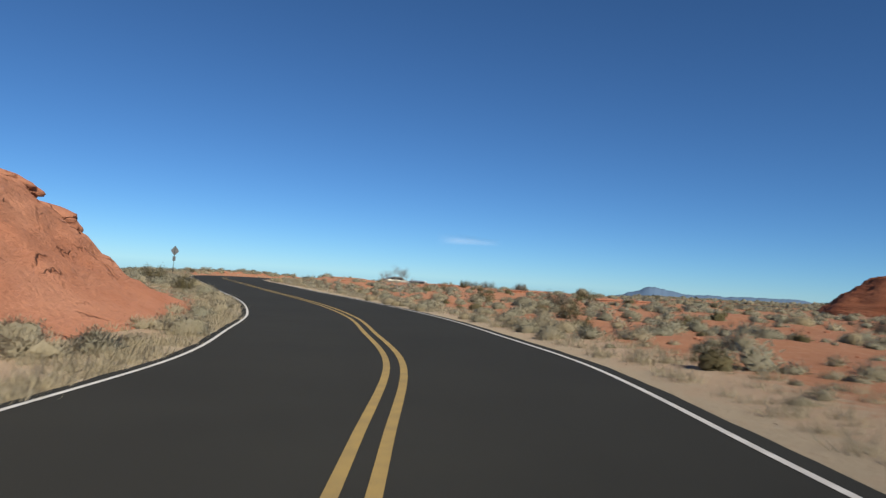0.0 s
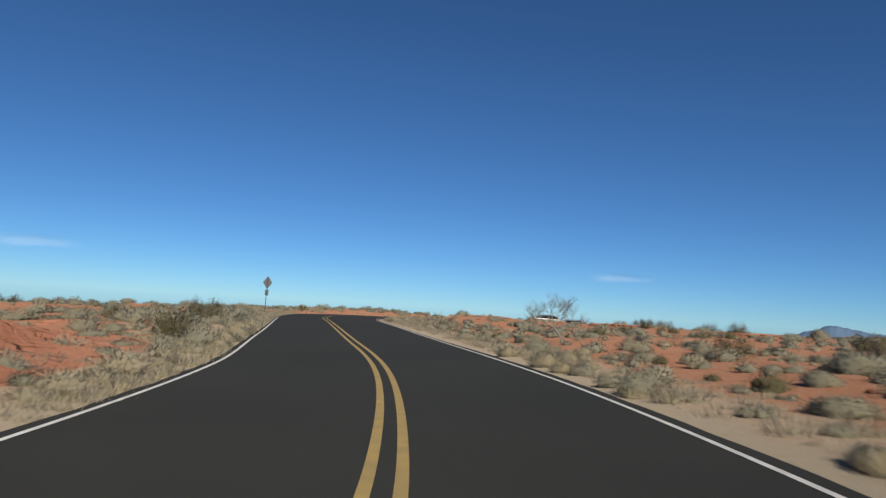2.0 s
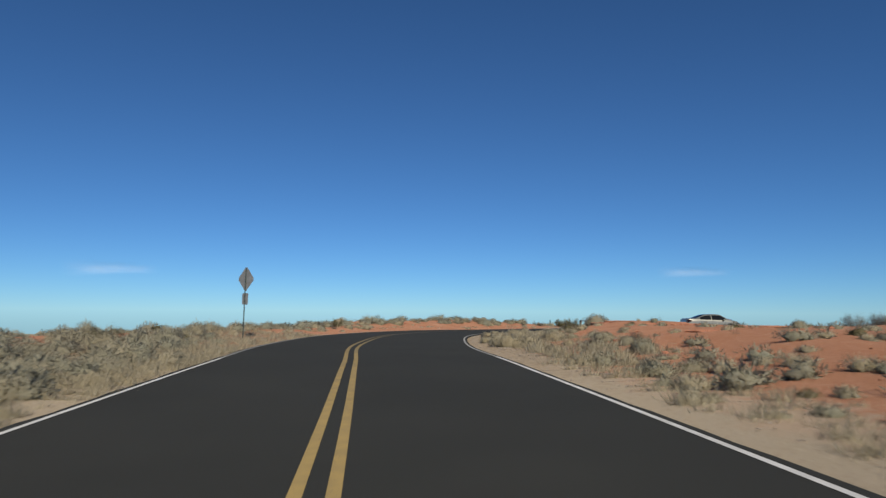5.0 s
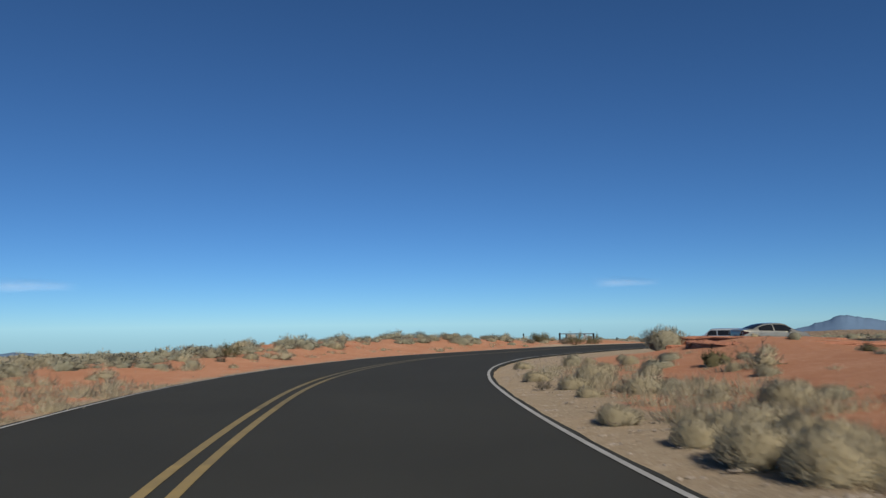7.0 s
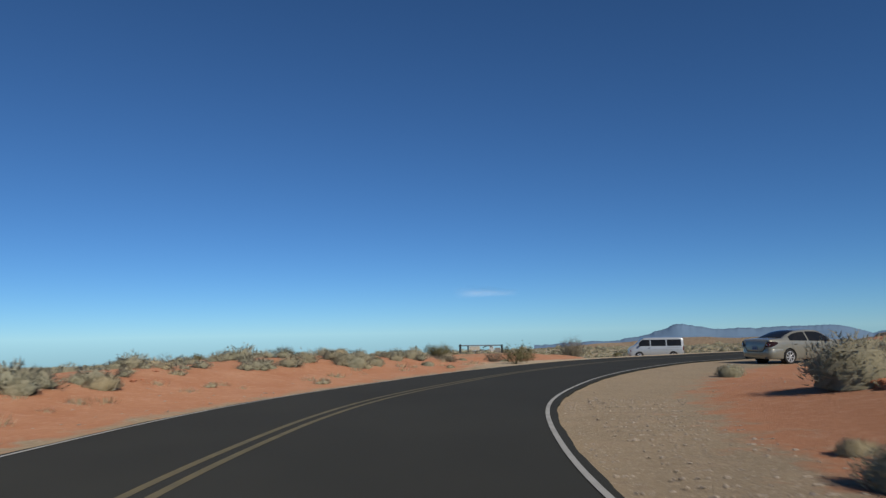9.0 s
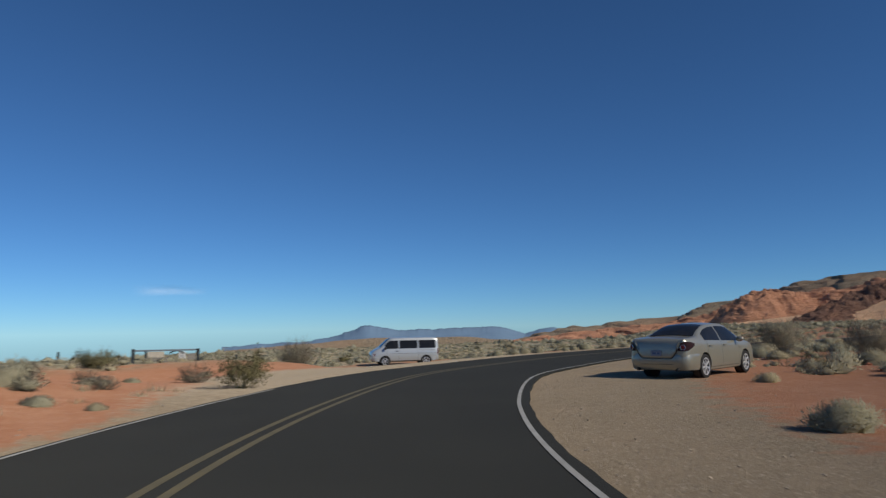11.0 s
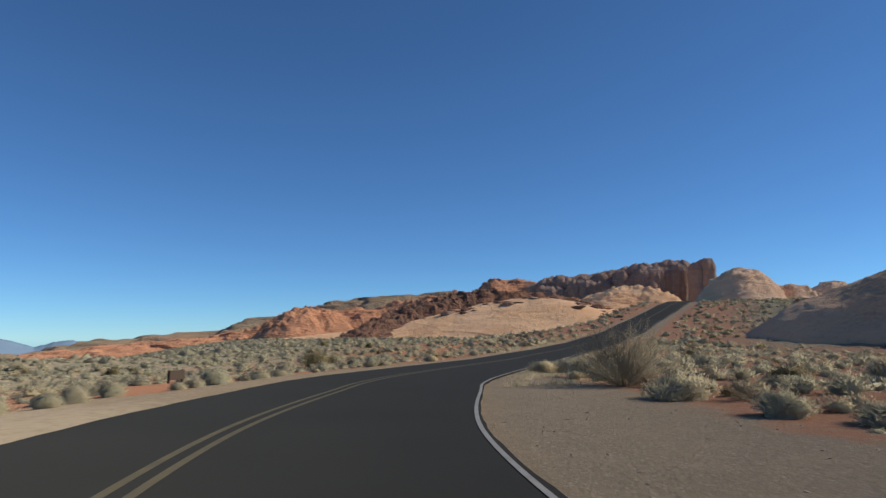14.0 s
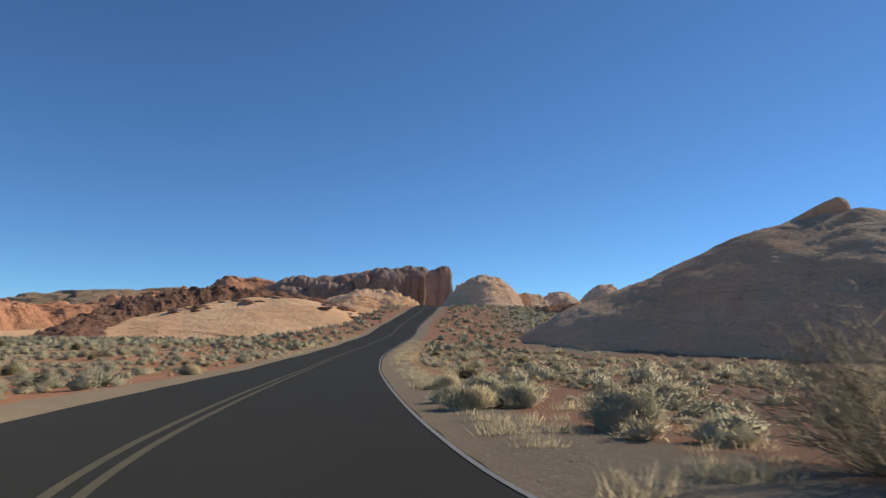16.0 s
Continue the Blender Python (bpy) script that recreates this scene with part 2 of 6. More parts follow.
# varnished rock, darkened further by overhang shadow painted into the colour
DARK_ROCK = mat_rock("shaded_desert_varnish", (0.20, 0.115, 0.085), (0.15, 0.092, 0.070), (0.28, 0.145, 0.092), scale=0.2, varnish=0.6, dark=(0.05, 0.035, 0.03))
BROWN_HILL = mat_rock("brown_hill", (0.32, 0.25, 0.17), (0.26, 0.205, 0.14), (0.36, 0.23, 0.145), scale=0.06, varnish=0.2)
# the haze of distance is mixed into this blue base colour
FAR_HILL = mat_plain("haze_blue_range", (0.178, 0.268, 0.375), 1.0, spec=0.0, vary=0.16, scale=0.006)
SAGE = mat_plant("grey_green_leaves", (0.545, 0.522, 0.390), (0.415, 0.400, 0.280), (0.530, 0.462, 0.320), 0.48)
OLIVE = mat_plant("olive_leaves", (0.287, 0.261, 0.135), (0.178, 0.161, 0.080), (0.278, 0.229, 0.135), 0.48)
DRY = mat_plant("dry_twigs", (0.335, 0.287, 0.214), (0.222, 0.183, 0.134), (0.305, 0.270, 0.198), 0.48)
STRAW = mat_plant("straw_grass", (0.703, 0.615, 0.420), (0.560, 0.480, 0.315), (0.610, 0.545, 0.385), 0.48)
BARK = mat_plain("grey_bark", (0.36, 0.31, 0.26), 0.95, spec=0.1, vary=0.4, scale=12.0)


# ---- mesh helpers ----
def mesh_of(name, verts, faces, material, smooth=False):
    me = bpy.data.meshes.new(name)
    me.from_pydata([tuple(v) for v in verts], [], [tuple(f) for f in faces])
    me.materials.append(material)
    if smooth:
        me.polygons.foreach_set("use_smooth", np.ones(len(me.polygons), bool))
    me.update()
    return me


def grid_faces(rows, cols, wrap=False):
    i, j = np.meshgrid(np.arange(rows - 1), np.arange(cols if wrap else cols - 1), indexing="ij")
    k = (j + 1) % cols
    return np.stack([i * cols + j, i * cols + k, (i + 1) * cols + k, (i + 1) * cols + j], -1).reshape(-1, 4).tolist()


def part(name, bm, material, parent=None, label="", smooth=False):
    """Links a bmesh as one mesh object, under parent if there is one."""
    me = bpy.data.meshes.new(name)
    bm.to_mesh(me)
    bm.free()
    me.materials.append(material)
    if smooth:
        me.polygons.foreach_set("use_smooth", np.ones(len(me.polygons), bool))
    ob = new(name, me)
    ob.parent = parent
    return tagged(ob, label)


def smooth_step(a, b, x):
    t = np.clip((x - a) / (b - a), 0, 1)
    return t * t * (3 - 2 * t)


def waves(x, y, size, seed, octaves=4):
    """Smooth uneven ground between about -1 and 1, by sums of turned sine waves."""
    rng = np.random.default_rng(seed)
    out, amp = 0.0, 1.0
    for o in range(octaves):
        for _ in range(3):
            a, p, q = rng.uniform(0, 6.283, 3)
            k = 6.283 / (size * 0.52**o) * rng.uniform(0.75, 1.3)
            out = out + amp * np.sin((x * math.cos(a) + y * math.sin(a)) * k + p + 1.3 * np.sin(k * 0.6 * (x * math.sin(a) - y * math.cos(a)) + q))
        amp *= 0.5
    return out / 4.5


def spline(points, per=14):
    """A smooth curve through points."""
    p = np.array(points, float)
    p = np.vstack([2 * p[0] - p[1], p, 2 * p[-1] - p[-2]])
    out = []
    for a, b, c, d in zip(p, p[1:], p[2:], p[3:]):
        t = np.linspace(0, 1, per, endpoint=False)[:, None]
        out.append(0.5 * (2 * b + (c - a) * t + (2 * a - 5 * b + 4 * c - d) * t**2 + (3 * b - a - 3 * c + d) * t**3))
    return np.vstack(out + [p[-2:-1]])


# ---- the road ----
CENTRE = spline([(-2.6, -60), (-1.0, -28), (-0.51, -10), (-0.43, 0), (-0.49, 5.5), (-0.70, 11.5), (-1.72, 17.4), (-3.24, 24.6), (-6.29, 33.88), (-10.67, 43.82),
                 (-14.39, 52.08), (-18.31, 60.65), (-21.5, 67.76), (-24.06, 75.81), (-25.21, 82.01), (-25.32, 87.99), (-24.43, 94.78), (-22.09, 101.9),
                 (-18.84, 108.32), (-14.39, 114.99), (-9.9, 119.2), (-3.49, 123.58), (3.43, 126.84), (9.32, 129.01), (23.23, 132.26), (40.0, 135.65),
                 (60, 139.0), (80, 141.2), (100, 142.2), (135, 145.6), (175, 147.2), (219, 151.0), (265, 156.8), (330, 169)])
ALONG = np.r_[0, np.cumsum(np.linalg.norm(np.diff(CENTRE, axis=0), axis=1))]
TANGENT = np.gradient(CENTRE, axis=0)
TANGENT /= np.linalg.norm(TANGENT, axis=1)[:, None]
RIGHT = np.stack([TANGENT[:, 1], -TANGENT[:, 0]], 1)
START = float(np.interp(0, CENTRE[:200, 1], ALONG[:200]))        # where the drive begins


def road_z(s):
    return np.interp(s - START, [-60, 0, 5, 10, 15, 24, 35, 50, 64, 80, 95, 105, 115, 130, 150, 175, 200, 220, 245, 280, 320, 355, 400, 470],
                     [-0.9, -1.32, -1.40, -1.47, -1.53, -1.62, -1.69, -1.68, -1.61, -1.60, -1.72, -1.86, -1.91, -2.01, -2.02, -2.20, -1.97, -1.42, 0.2, 3.0, 7.6, 10.4, 10.9, 8.0])


def road_bank(s):
    return np.interp(s - START, [-60, 0, 20, 45, 70, 500], [0.02, 0.026, 0.026, 0.012, 0.0, 0.0])


def lane_right(s):
    return np.interp(s - START, [0, 6, 12, 24, 38, 48, 60, 72, 84, 102, 114, 124, 144, 162, 192], [3.32, 3.37, 3.45, 3.48, 3.52, 3.68, 3.86, 4.0, 4.10, 3.89, 3.66, 3.74, 3.73, 3.63, 3.5])


def lane_left(s):
    return np.interp(s - START, [0, 40, 60, 78, 90, 102, 114, 126, 144, 162, 192, 230], [3.52, 3.55, 3.38, 3.16, 2.8, 2.56, 2.5, 2.38, 2.44, 2.46, 2.75, 3.3])


def edge_right(s):
    """Width of the asphalt outside the edge line."""
    return np.interp(s - START, [0, 40, 60, 85, 100, 120, 132, 145, 200], [0.30, 0.26, 0.13, 0.12, 0.18, 0.22, 0.12, 0.06, 0.12]) + 0.012 * np.sin(s * 2.3) + 0.008 * np.sin(s * 5.1 + 1)


def edge_left(s):
    return np.interp(s - START, [0, 40, 60, 110, 125, 200], [0.22, 0.20, 0.14, 0.12, 0.20, 0.2]) + 0.02 * np.sin(s * 1.9 + 2) + 0.015 * np.sin(s * 4.3)


def by_road(x, y):
    """For points: the way along the road and the distance to the right of its middle."""
    x, y = np.ravel(x), np.ravel(y)
    s, lat = np.empty(len(x)), np.empty(len(x))
    for a in range(0, len(x), 20000):
        dx, dy = x[a:a + 20000, None] - CENTRE[None, ::2, 0], y[a:a + 20000, None] - CENTRE[None, ::2, 1]
        k = np.argmin(dx * dx + dy * dy, 1) * 2
        ox, oy = x[a:a + 20000] - CENTRE[k, 0], y[a:a + 20000] - CENTRE[k, 1]
        s[a:a + 20000] = ALONG[k] + ox * TANGENT[k, 0] + oy * TANGENT[k, 1]
        lat[a:a + 20000] = np.sign(ox * RIGHT[k, 0] + oy * RIGHT[k, 1]) * np.hypot(ox, oy)
    return s, lat


def red_rock_z(x, y):
    """Height above the ground of the red slickrock shoulder beside the start of the drive."""
    foot = -6.6 - 0.02 * (y - 10) - 0.088 * np.clip(y - 16, 0, 40) ** 1.35
    up = np.clip(foot - x, 0, 40)
    crest = np.interp(y, [-30, 0, 14, 20, 23, 26, 27.6, 28.7, 29.4, 30.2, 33, 36, 38], [7.5, 7.2, 6.5, 5.8, 5.05, 4.1, 3.3, 2.3, 1.8, 1.5, 0.9, 0.35, 0.0])
    h = crest * smooth_step(0, 9.5, up) * (1 - 0.15 * smooth_step(12, 30, up))
    h = h + 0.32 * waves(x, y, 7.0, 5, 4) * smooth_step(0.3, 5, up) * np.clip(crest / 3, 0, 1)
    bed = h + 0.12 * x + 0.25 * waves(x, y, 9.0, 6, 3)
    h = h + 0.09 * waves(x, y, 1.6, 11, 3) * smooth_step(0.5, 2.5, up)
    h = h + 0.17 * np.clip(np.abs((bed / 0.7) % 1 - 0.5) * 6 - 1, 0, 1) * smooth_step(1.5, 4, up) * np.clip(crest / 3, 0, 1)
    return np.where(up > 0, h, 0.0)


def land(x, y, parts=False):
    """Height of the ground at points, and what its surface is."""
    x, y = np.ravel(np.asarray(x, float)), np.ravel(np.asarray(y, float))
    s, lat = by_road(x, y)
    t = s - START
    side = np.where(lat > 0, lat - lane_right(s), -lat - lane_left(s))     # metres outside the edge lines
    z = road_z(s) + road_bank(s) * np.clip(lat, -6, 6)
    off = np.clip(side - 0.8, 0, None)
    right = lat > 0
    lo, hi = np.where(right, 25.0, np.interp(t, [150, 195], [25, 3])), np.where(right, 140.0, np.interp(t, [150, 195], [140, 30]))
    far = smooth_step(0, 1, (off - lo) / (hi - lo))
    # banks and swells beside the road
    left_bank = 0.75 * np.interp(t, [62, 84, 96, 108, 116, 124], [0, 0.6, 1, 1, 0.7, 0]) * smooth_step(0.5, 6, off)
    left_fall = -1.42 * np.interp(t, [110, 126, 160, 200], [0, 1, 0.9, 0]) * np.clip((off - 0.5) / 17, 0, 1)
    left_fall = left_fall - 0.045 * np.clip(off - 9, 0, 45) * np.interp(t, [-10, 0, 70, 84, 104, 112], [0, 1, 1, 0.25, 0.0, 0.0])
    left_fall = left_fall - 0.07 * np.clip(off - 20, 0, 60) * np.interp(t, [50, 66, 86, 100], [0, 1, 1, 0])
    left_fall = left_fall - 0.12 * np.clip(-31.5 - x, 0, 28) * smooth_step(58, 74, y) * smooth_step(150, 125, y)
    left_fall = left_fall - 0.10 * np.clip(-48 - x, 0, 40) * smooth_step(112, 135, y) * smooth_step(260, 200, y)
    left_fall = left_fall * (1 - np.exp(-(((x + 23) / 11) ** 2 + ((y - 139) / 11) ** 2) ** 2))
    right_rise = np.interp(t, [20, 40, 62, 84, 97, 104, 109], [0, 0.21, 0.42, 0.6, 0.62, 0.35, 0]) * smooth_step(1.5, 7, off)
    right_fall = -0.5 * np.interp(t, [112, 140, 200], [0, 1, 0.3]) * smooth_step(8, 30, off)
    rolls = (0.30 * waves(x, y, 17.0, 1, 4) + 0.10 * waves(x, y, 4.0, 2, 3)) * smooth_step(1.5, 9, off)
    pull_r = np.interp(t, [62, 82, 90, 98, 112, 122, 131, 145, 152], [0.0, 0.1, 0.7, 1.7, 2.3, 3.4, 3.8, 2.5, 0.6])
    pull_l = np.interp(t, [96, 112, 120, 126, 150, 160, 170], [0.1, 0.2, 2.0, 9.0, 9.0, 2.0, 0.1])
    pull_l = np.where(x > -4, np.interp(x, [-4, 2], [1, 0]) * (pull_l - 1.2) + 1.2, pull_l)
    flat = 1 - smooth_step(0, 3, off - np.where(right, pull_r, pull_l))
    z = z + np.where(right, right_rise + right_fall, left_bank + left_fall) + rolls * (1 - flat)
    plain = -1.9 + 1.2 * waves(x, y, 160.0, 3, 3) + 13.0 * smooth_step(110, 300, x - 75 * smooth_step(135, 185, y)) * smooth_step(330, 160, y) * smooth_step(-120, 60, y)
    dist, az = np.hypot(x, y - 110), np.degrees(np.arctan2(y - 110, x))
    az = np.where(az < -90, az + 360, az)
    plain = plain - np.interp(az, [50, 58, 72, 90, 120], [0.026, 0.035, 0.036, 0.034, 0.040]) * np.clip(dist - 35, 0, 4600) * smooth_step(44, 58, az) * smooth_step(235, 200, az)
    z = z * (1 - far) + plain * far
    z = z - 0.26 * np.exp(-(((x + 22) / 10) ** 2 + ((y - 141) / 10) ** 2) ** 2)
    stand = smooth_step(9.0, 3.0, np.hypot(x + 5.3, y - 139.4))            # level ground under the parked van
    z = z * (1 - stand) - 2.99 * stand
    cell = np.interp(np.hypot(x, y - 60), [140, 260, 2000], [0.0, 0.35, 0.5])
    z = z - np.where(side < 0.75, 0.05, 0.0) - np.where(side < 3.0, cell, 0.0)
    if not parts:
        return z
    shoulder = np.where(right, np.interp(t, [0, 58, 66, 84, 92], [1.05, 1.15, 1.75, 1.85, 1.5]), np.interp(t, [60, 74, 112, 122, 152, 166], [1.2, 0.7, 0.6, 1.2, 1.2, 0.4]))
    grav = 1 - smooth_step(0, np.where(pull_r * right > 0.9, 3.6, 1.6), side - shoulder - np.where(right, pull_r, pull_l) + np.where(pull_r * right > 0.9, 1.9, 0.9))
    litter = (1 - smooth_step(np.where(right, 1.2, 2.5), np.where(right, 5.0, 8.0), side)) * np.where(right, np.interp(t, [55, 64, 92], [1, 0.5, 0.2]), np.interp(t, [60, 76], [1, 0.12]))
    beyond = smooth_step(108, 138, y + 0.25 * x + 5 * waves(x, y, 30.0, 17, 3))
    open_plain = 34 - 25 * beyond
    litter = np.maximum(litter, 0.78 * np.interp(x, [-3, 3], [1, 0.25]) * (~right) * np.interp(t, [108, 118, 165, 175], [0, 1, 1, 0]) * (1 - smooth_step(0, 2.5, off - pull_l)))
    soon = 1.0 - 0.7 * beyond
    litter = np.maximum(litter, 0.85 * smooth_step(0, 1, (off - open_plain) / (55 * soon)))
    return z, grav, litter, smooth_step(0, 1, (off - open_plain) / (40 * soon))


def strip(name, lo, hi, lift, material, label, s0=None, s1=None, thick=0.0):
    """A band along the road between two offsets from its middle (functions of the way)."""
    keep = np.ones(len(ALONG), bool)
    if s0 is not None:
        keep &= (ALONG - START > s0) & (ALONG - START < s1)
    s, c, r = ALONG[keep], CENTRE[keep], RIGHT[keep]
    a, b = lo(s), hi(s)
    cols = []
    for f in np.linspace(0, 1, 9 if lift == 0 else 2):
        w = a + (b - a) * f
        cols.append(np.column_stack([c + r * w[:, None], road_z(s) + road_bank(s) * w + lift]))
    if thick:
        for col, w in ((cols[0].copy(), 0), (cols[-1].copy(), -1)):
            col[:, 2] -= thick
            cols.insert(0, col) if w == 0 else cols.append(col)
    v = np.stack(cols, 1).reshape(-1, 3)
    ob = new(name, mesh_of(name, v, grid_faces(len(s), len(cols)), material, smooth=lift == 0 and not thick))
    return tagged(ob, label, "road", kind="structure")


road = strip("road", lambda s: -lane_left(s) - edge_left(s), lambda s: lane_right(s) + edge_right(s), 0.0, ASPHALT, "dark grey asphalt two-lane road winding through desert", thick=0.16)
for lo, hi in ((-0.19, -0.08), (0.08, 0.19)):
    for k, (paint, s0, s1) in enumerate(zip(YELLOWS, (-60, 58, 63, 68, 73, 78, 84), (58, 63, 68, 73, 78, 84, 480))):
        strip("road_marking", lambda s, lo=lo: 0 * s + lo, lambda s, hi=hi: 0 * s + hi, 0.004 + 0.003 * (k % 2), paint, "double yellow centre line painted on asphalt" if s0 < 66 else "dull double yellow centre line on asphalt", s0 - 0.8, s1)
strip("road_marking", lambda s: lane_right(s) - 0.043, lambda s: lane_right(s) + 0.043, 0.005, WHITE, "white edge line painted on asphalt", -60, 66)
strip("road_marking", lambda s: lane_right(s) - 0.037, lambda s: lane_right(s) + 0.037, 0.008, WHITE_DULL, "dull grey-white edge line on asphalt", 65.2, 480)
strip("road_marking", lambda s: -lane_left(s) - 0.038, lambda s: -lane_left(s) + 0.038, 0.005, WHITE, "white edge line painted on asphalt", -60, 66)
strip("road_marking", lambda s: -lane_left(s) - 0.034, lambda s: -lane_left(s) + 0.034, 0.008, WHITE_DULL, "dull grey-white edge line on asphalt", 65.2, 118)


def axis(lo, hi, step, grow, end):
    mid = list(np.arange(lo, hi + step / 2, step))
    for sign, start in ((1, hi), (-1, lo)):
        p, d, more = start, step, []
        while abs(p) < end:
            d *= grow
            p += sign * d
            more.append(p)
        mid = mid + more if sign > 0 else more[::-1] + mid
    return np.array(mid)


def build_ground():
    xs, ys = axis(-48, 110, 0.75, 1.085, 4600), axis(-12, 165, 0.75, 1.1, 4600)
    gx, gy = np.meshgrid(xs, ys, indexing="ij")
    z, grav, litter, scrub = land(gx, gy, True)
    v = np.column_stack([gx.ravel(), gy.ravel(), z])
    me = mesh_of("ground", v, grid_faces(len(xs), len(ys)), GROUND, True)
    me.flip_normals()
    for name, values in (("gravel", grav), ("litter", litter), ("scrub", scrub)):
        at = me.attributes.new(name, "FLOAT", "POINT")
        at.data.foreach_set("value", values.astype(np.float32))
    return tagged(new("ground", me), "red sandy desert ground with gravel along the road", "ground", kind="structure")


build_ground()


# ---- rocks and hills ----
def craggy(x, y, size, seed, octaves=5):
    """Broken rock: sharp ridges and hollows, about -1 to 1."""
    out, amp = 0.0, 1.0
    for o in range(octaves):
        out = out + amp * (1 - 4.2 * np.abs(waves(x, y, size * 0.55**o, seed * 13 + o, 1)))
        amp *= 0.55
    return out / 1.7


def ledges(x, y, z, step, size, seed):
    """What to add to a height to break it into bedding steps of uneven thickness."""
    k = z / step + 0.8 * waves(x, y, size, seed, 3)
    k = k + 0.35 * np.sin(k * 2.1)
    return step * (np.floor(k) + smooth_step(0.55, 0.92, k % 1) - k) + 0.4 * step


def heightfield(name, cx, cy, rx, ry, turn, height, base, material, seed, steep=2.0, rough=0.12, size=0.5, rings=40, spokes=96, tilt=0.0, beds=0.0, crag=0.0, step=0.0):
    """A rock mass: its foot is an uneven oval, its flanks steep or gentle, its skin layered and broken."""
    a = np.linspace(0, 2 * np.pi, spokes, endpoint=False)
    f = np.linspace(0, 1, rings) ** 0.85
    aa, ff = np.meshgrid(a, f, indexing="xy")
    ct, st = math.cos(radians(turn)), math.sin(radians(turn))
    lob = 1 + 0.16 * np.sin(2 * aa + seed) + 0.10 * np.sin(3 * aa + 2.1 * seed) + 0.06 * np.sin(5 * aa + 3.3 * seed)
    u, w = ff * lob * rx * np.cos(aa), ff * lob * ry * np.sin(aa)
    x, y = cx + u * ct - w * st, cy + u * st + w * ct
    z = height * (1 - ff**steep) * (1 + tilt * u / rx)
    rugged = waves(x, y, size * max(rx, ry), seed * 7 + 1, 5)
    z = z + rough * height * rugged * smooth_step(1.0, 0.75, ff)
    if beds:
        ph = z / beds + 0.6 * waves(x, y, rx * 0.8, seed + 40, 3)
        z = z + 0.38 * beds * (np.clip(np.abs(ph % 1 - 0.5) * 4 - 0.5, 0, 1) - 0.5) * smooth_step(1.0, 0.9, ff)
    if step:
        z = z + ledges(x, y, z, step, rx, seed + 60) * smooth_step(1.0, 0.85, ff) * smooth_step(-0.25, 0.2, waves(x, y, rx * 0.6, seed + 61, 3))
    if crag:
        z = z + crag * craggy(x, y, max(rx, ry) * 0.45, seed + 50) * smooth_step(1.0, 0.8, ff)
    z = z + base - 3.0 * smooth_step(0.93, 1.0, ff)
    v = np.column_stack([x.ravel(), y.ravel(), z.ravel()])
    return new(name, mesh_of(name, v, grid_faces(rings, spokes, True), material, True))


def boulder(name, size, material, seed, sub=3, rough=0.22):
    """A rounded block with broken sides."""
    bm = bmesh.new()
    bmesh.ops.create_icosphere(bm, subdivisions=sub, radius=1.0)
    off = Vector((seed * 3.7, seed * 1.9, seed * 5.3))
    for v in bm.verts:
        p = v.co.copy()
        box = max(abs(p.x), abs(p.y), abs(p.z))
        p = p * (0.55 + 0.45 / max(box, 0.3) * 0.75)
        d = noise.fractal(p * 1.3 + off, 0.9, 2.1, 4)
        v.co = Vector((p.x * size[0], p.y * size[1], p.z * size[2])) * (1 + rough * d)
    return part(name, bm, material, smooth=True)


def ridge_hill(name, line, depth, base, material, seed, rough=0.12, beds=3.0, bend=0.12, per=24, cross=61, crag=0.0, crag_size=12.0, step=0.0):
    """A long hill whose crest follows a line of (x, y, top), with gullied flanks on both sides."""
    c = spline(line, per)
    d = np.gradient(c[:, :2], axis=0)
    d /= np.linalg.norm(d, axis=1)[:, None]
    side = np.stack([d[:, 1], -d[:, 0]], 1)
    f = np.linspace(-1, 1, cross)
    u, v = np.meshgrid(np.arange(len(c)), f, indexing="ij")
    x = c[u, 0] + side[u, 0] * v * depth
    y = c[u, 1] + side[u, 1] * v * depth
    x, y = x + depth * bend * waves(x, y, depth * 0.8, seed, 3).reshape(x.shape), y + depth * bend * waves(x, y, depth * 0.8, seed + 1, 3).reshape(x.shape)
    high = c[u, 2] - base
    gully = waves(x, y, depth * 0.55, seed + 2, 5)
    prof = np.clip(1 - np.abs(v) ** 1.7, 0, 1)
    z = high * prof * (1 + rough * 1.6 * gully * (0.25 + np.abs(v)))
    if beds:
        ph = z / beds + 0.7 * waves(x, y, depth * 0.9, seed + 3, 3)
        z = z + 0.4 * beds * (np.clip(np.abs(ph % 1 - 0.5) * 4 - 0.5, 0, 1) - 0.5) * smooth_step(0, 0.15, prof)
    if step:
        where = 0.6 * smooth_step(-0.05, 0.35, waves(x, y, depth * 0.6, seed + 5, 3)) * smooth_step(0.45, 0.9, prof)
        z = z + ledges(x, y, z, step, depth * 0.7, seed + 4) * where
    if crag:
        z = z + crag * craggy(x, y, crag_size, seed + 6) * smooth_step(0, 0.25, prof) * np.clip(high / (8 * crag), 0.3, 1)
    z = base + z - 6 * smooth_step(0.9, 1.0, np.abs(v))
    v3 = np.column_stack([x.ravel(), y.ravel(), z.ravel()])
    return new(name, mesh_of(name, v3, grid_faces(len(c), len(f)), material, True))


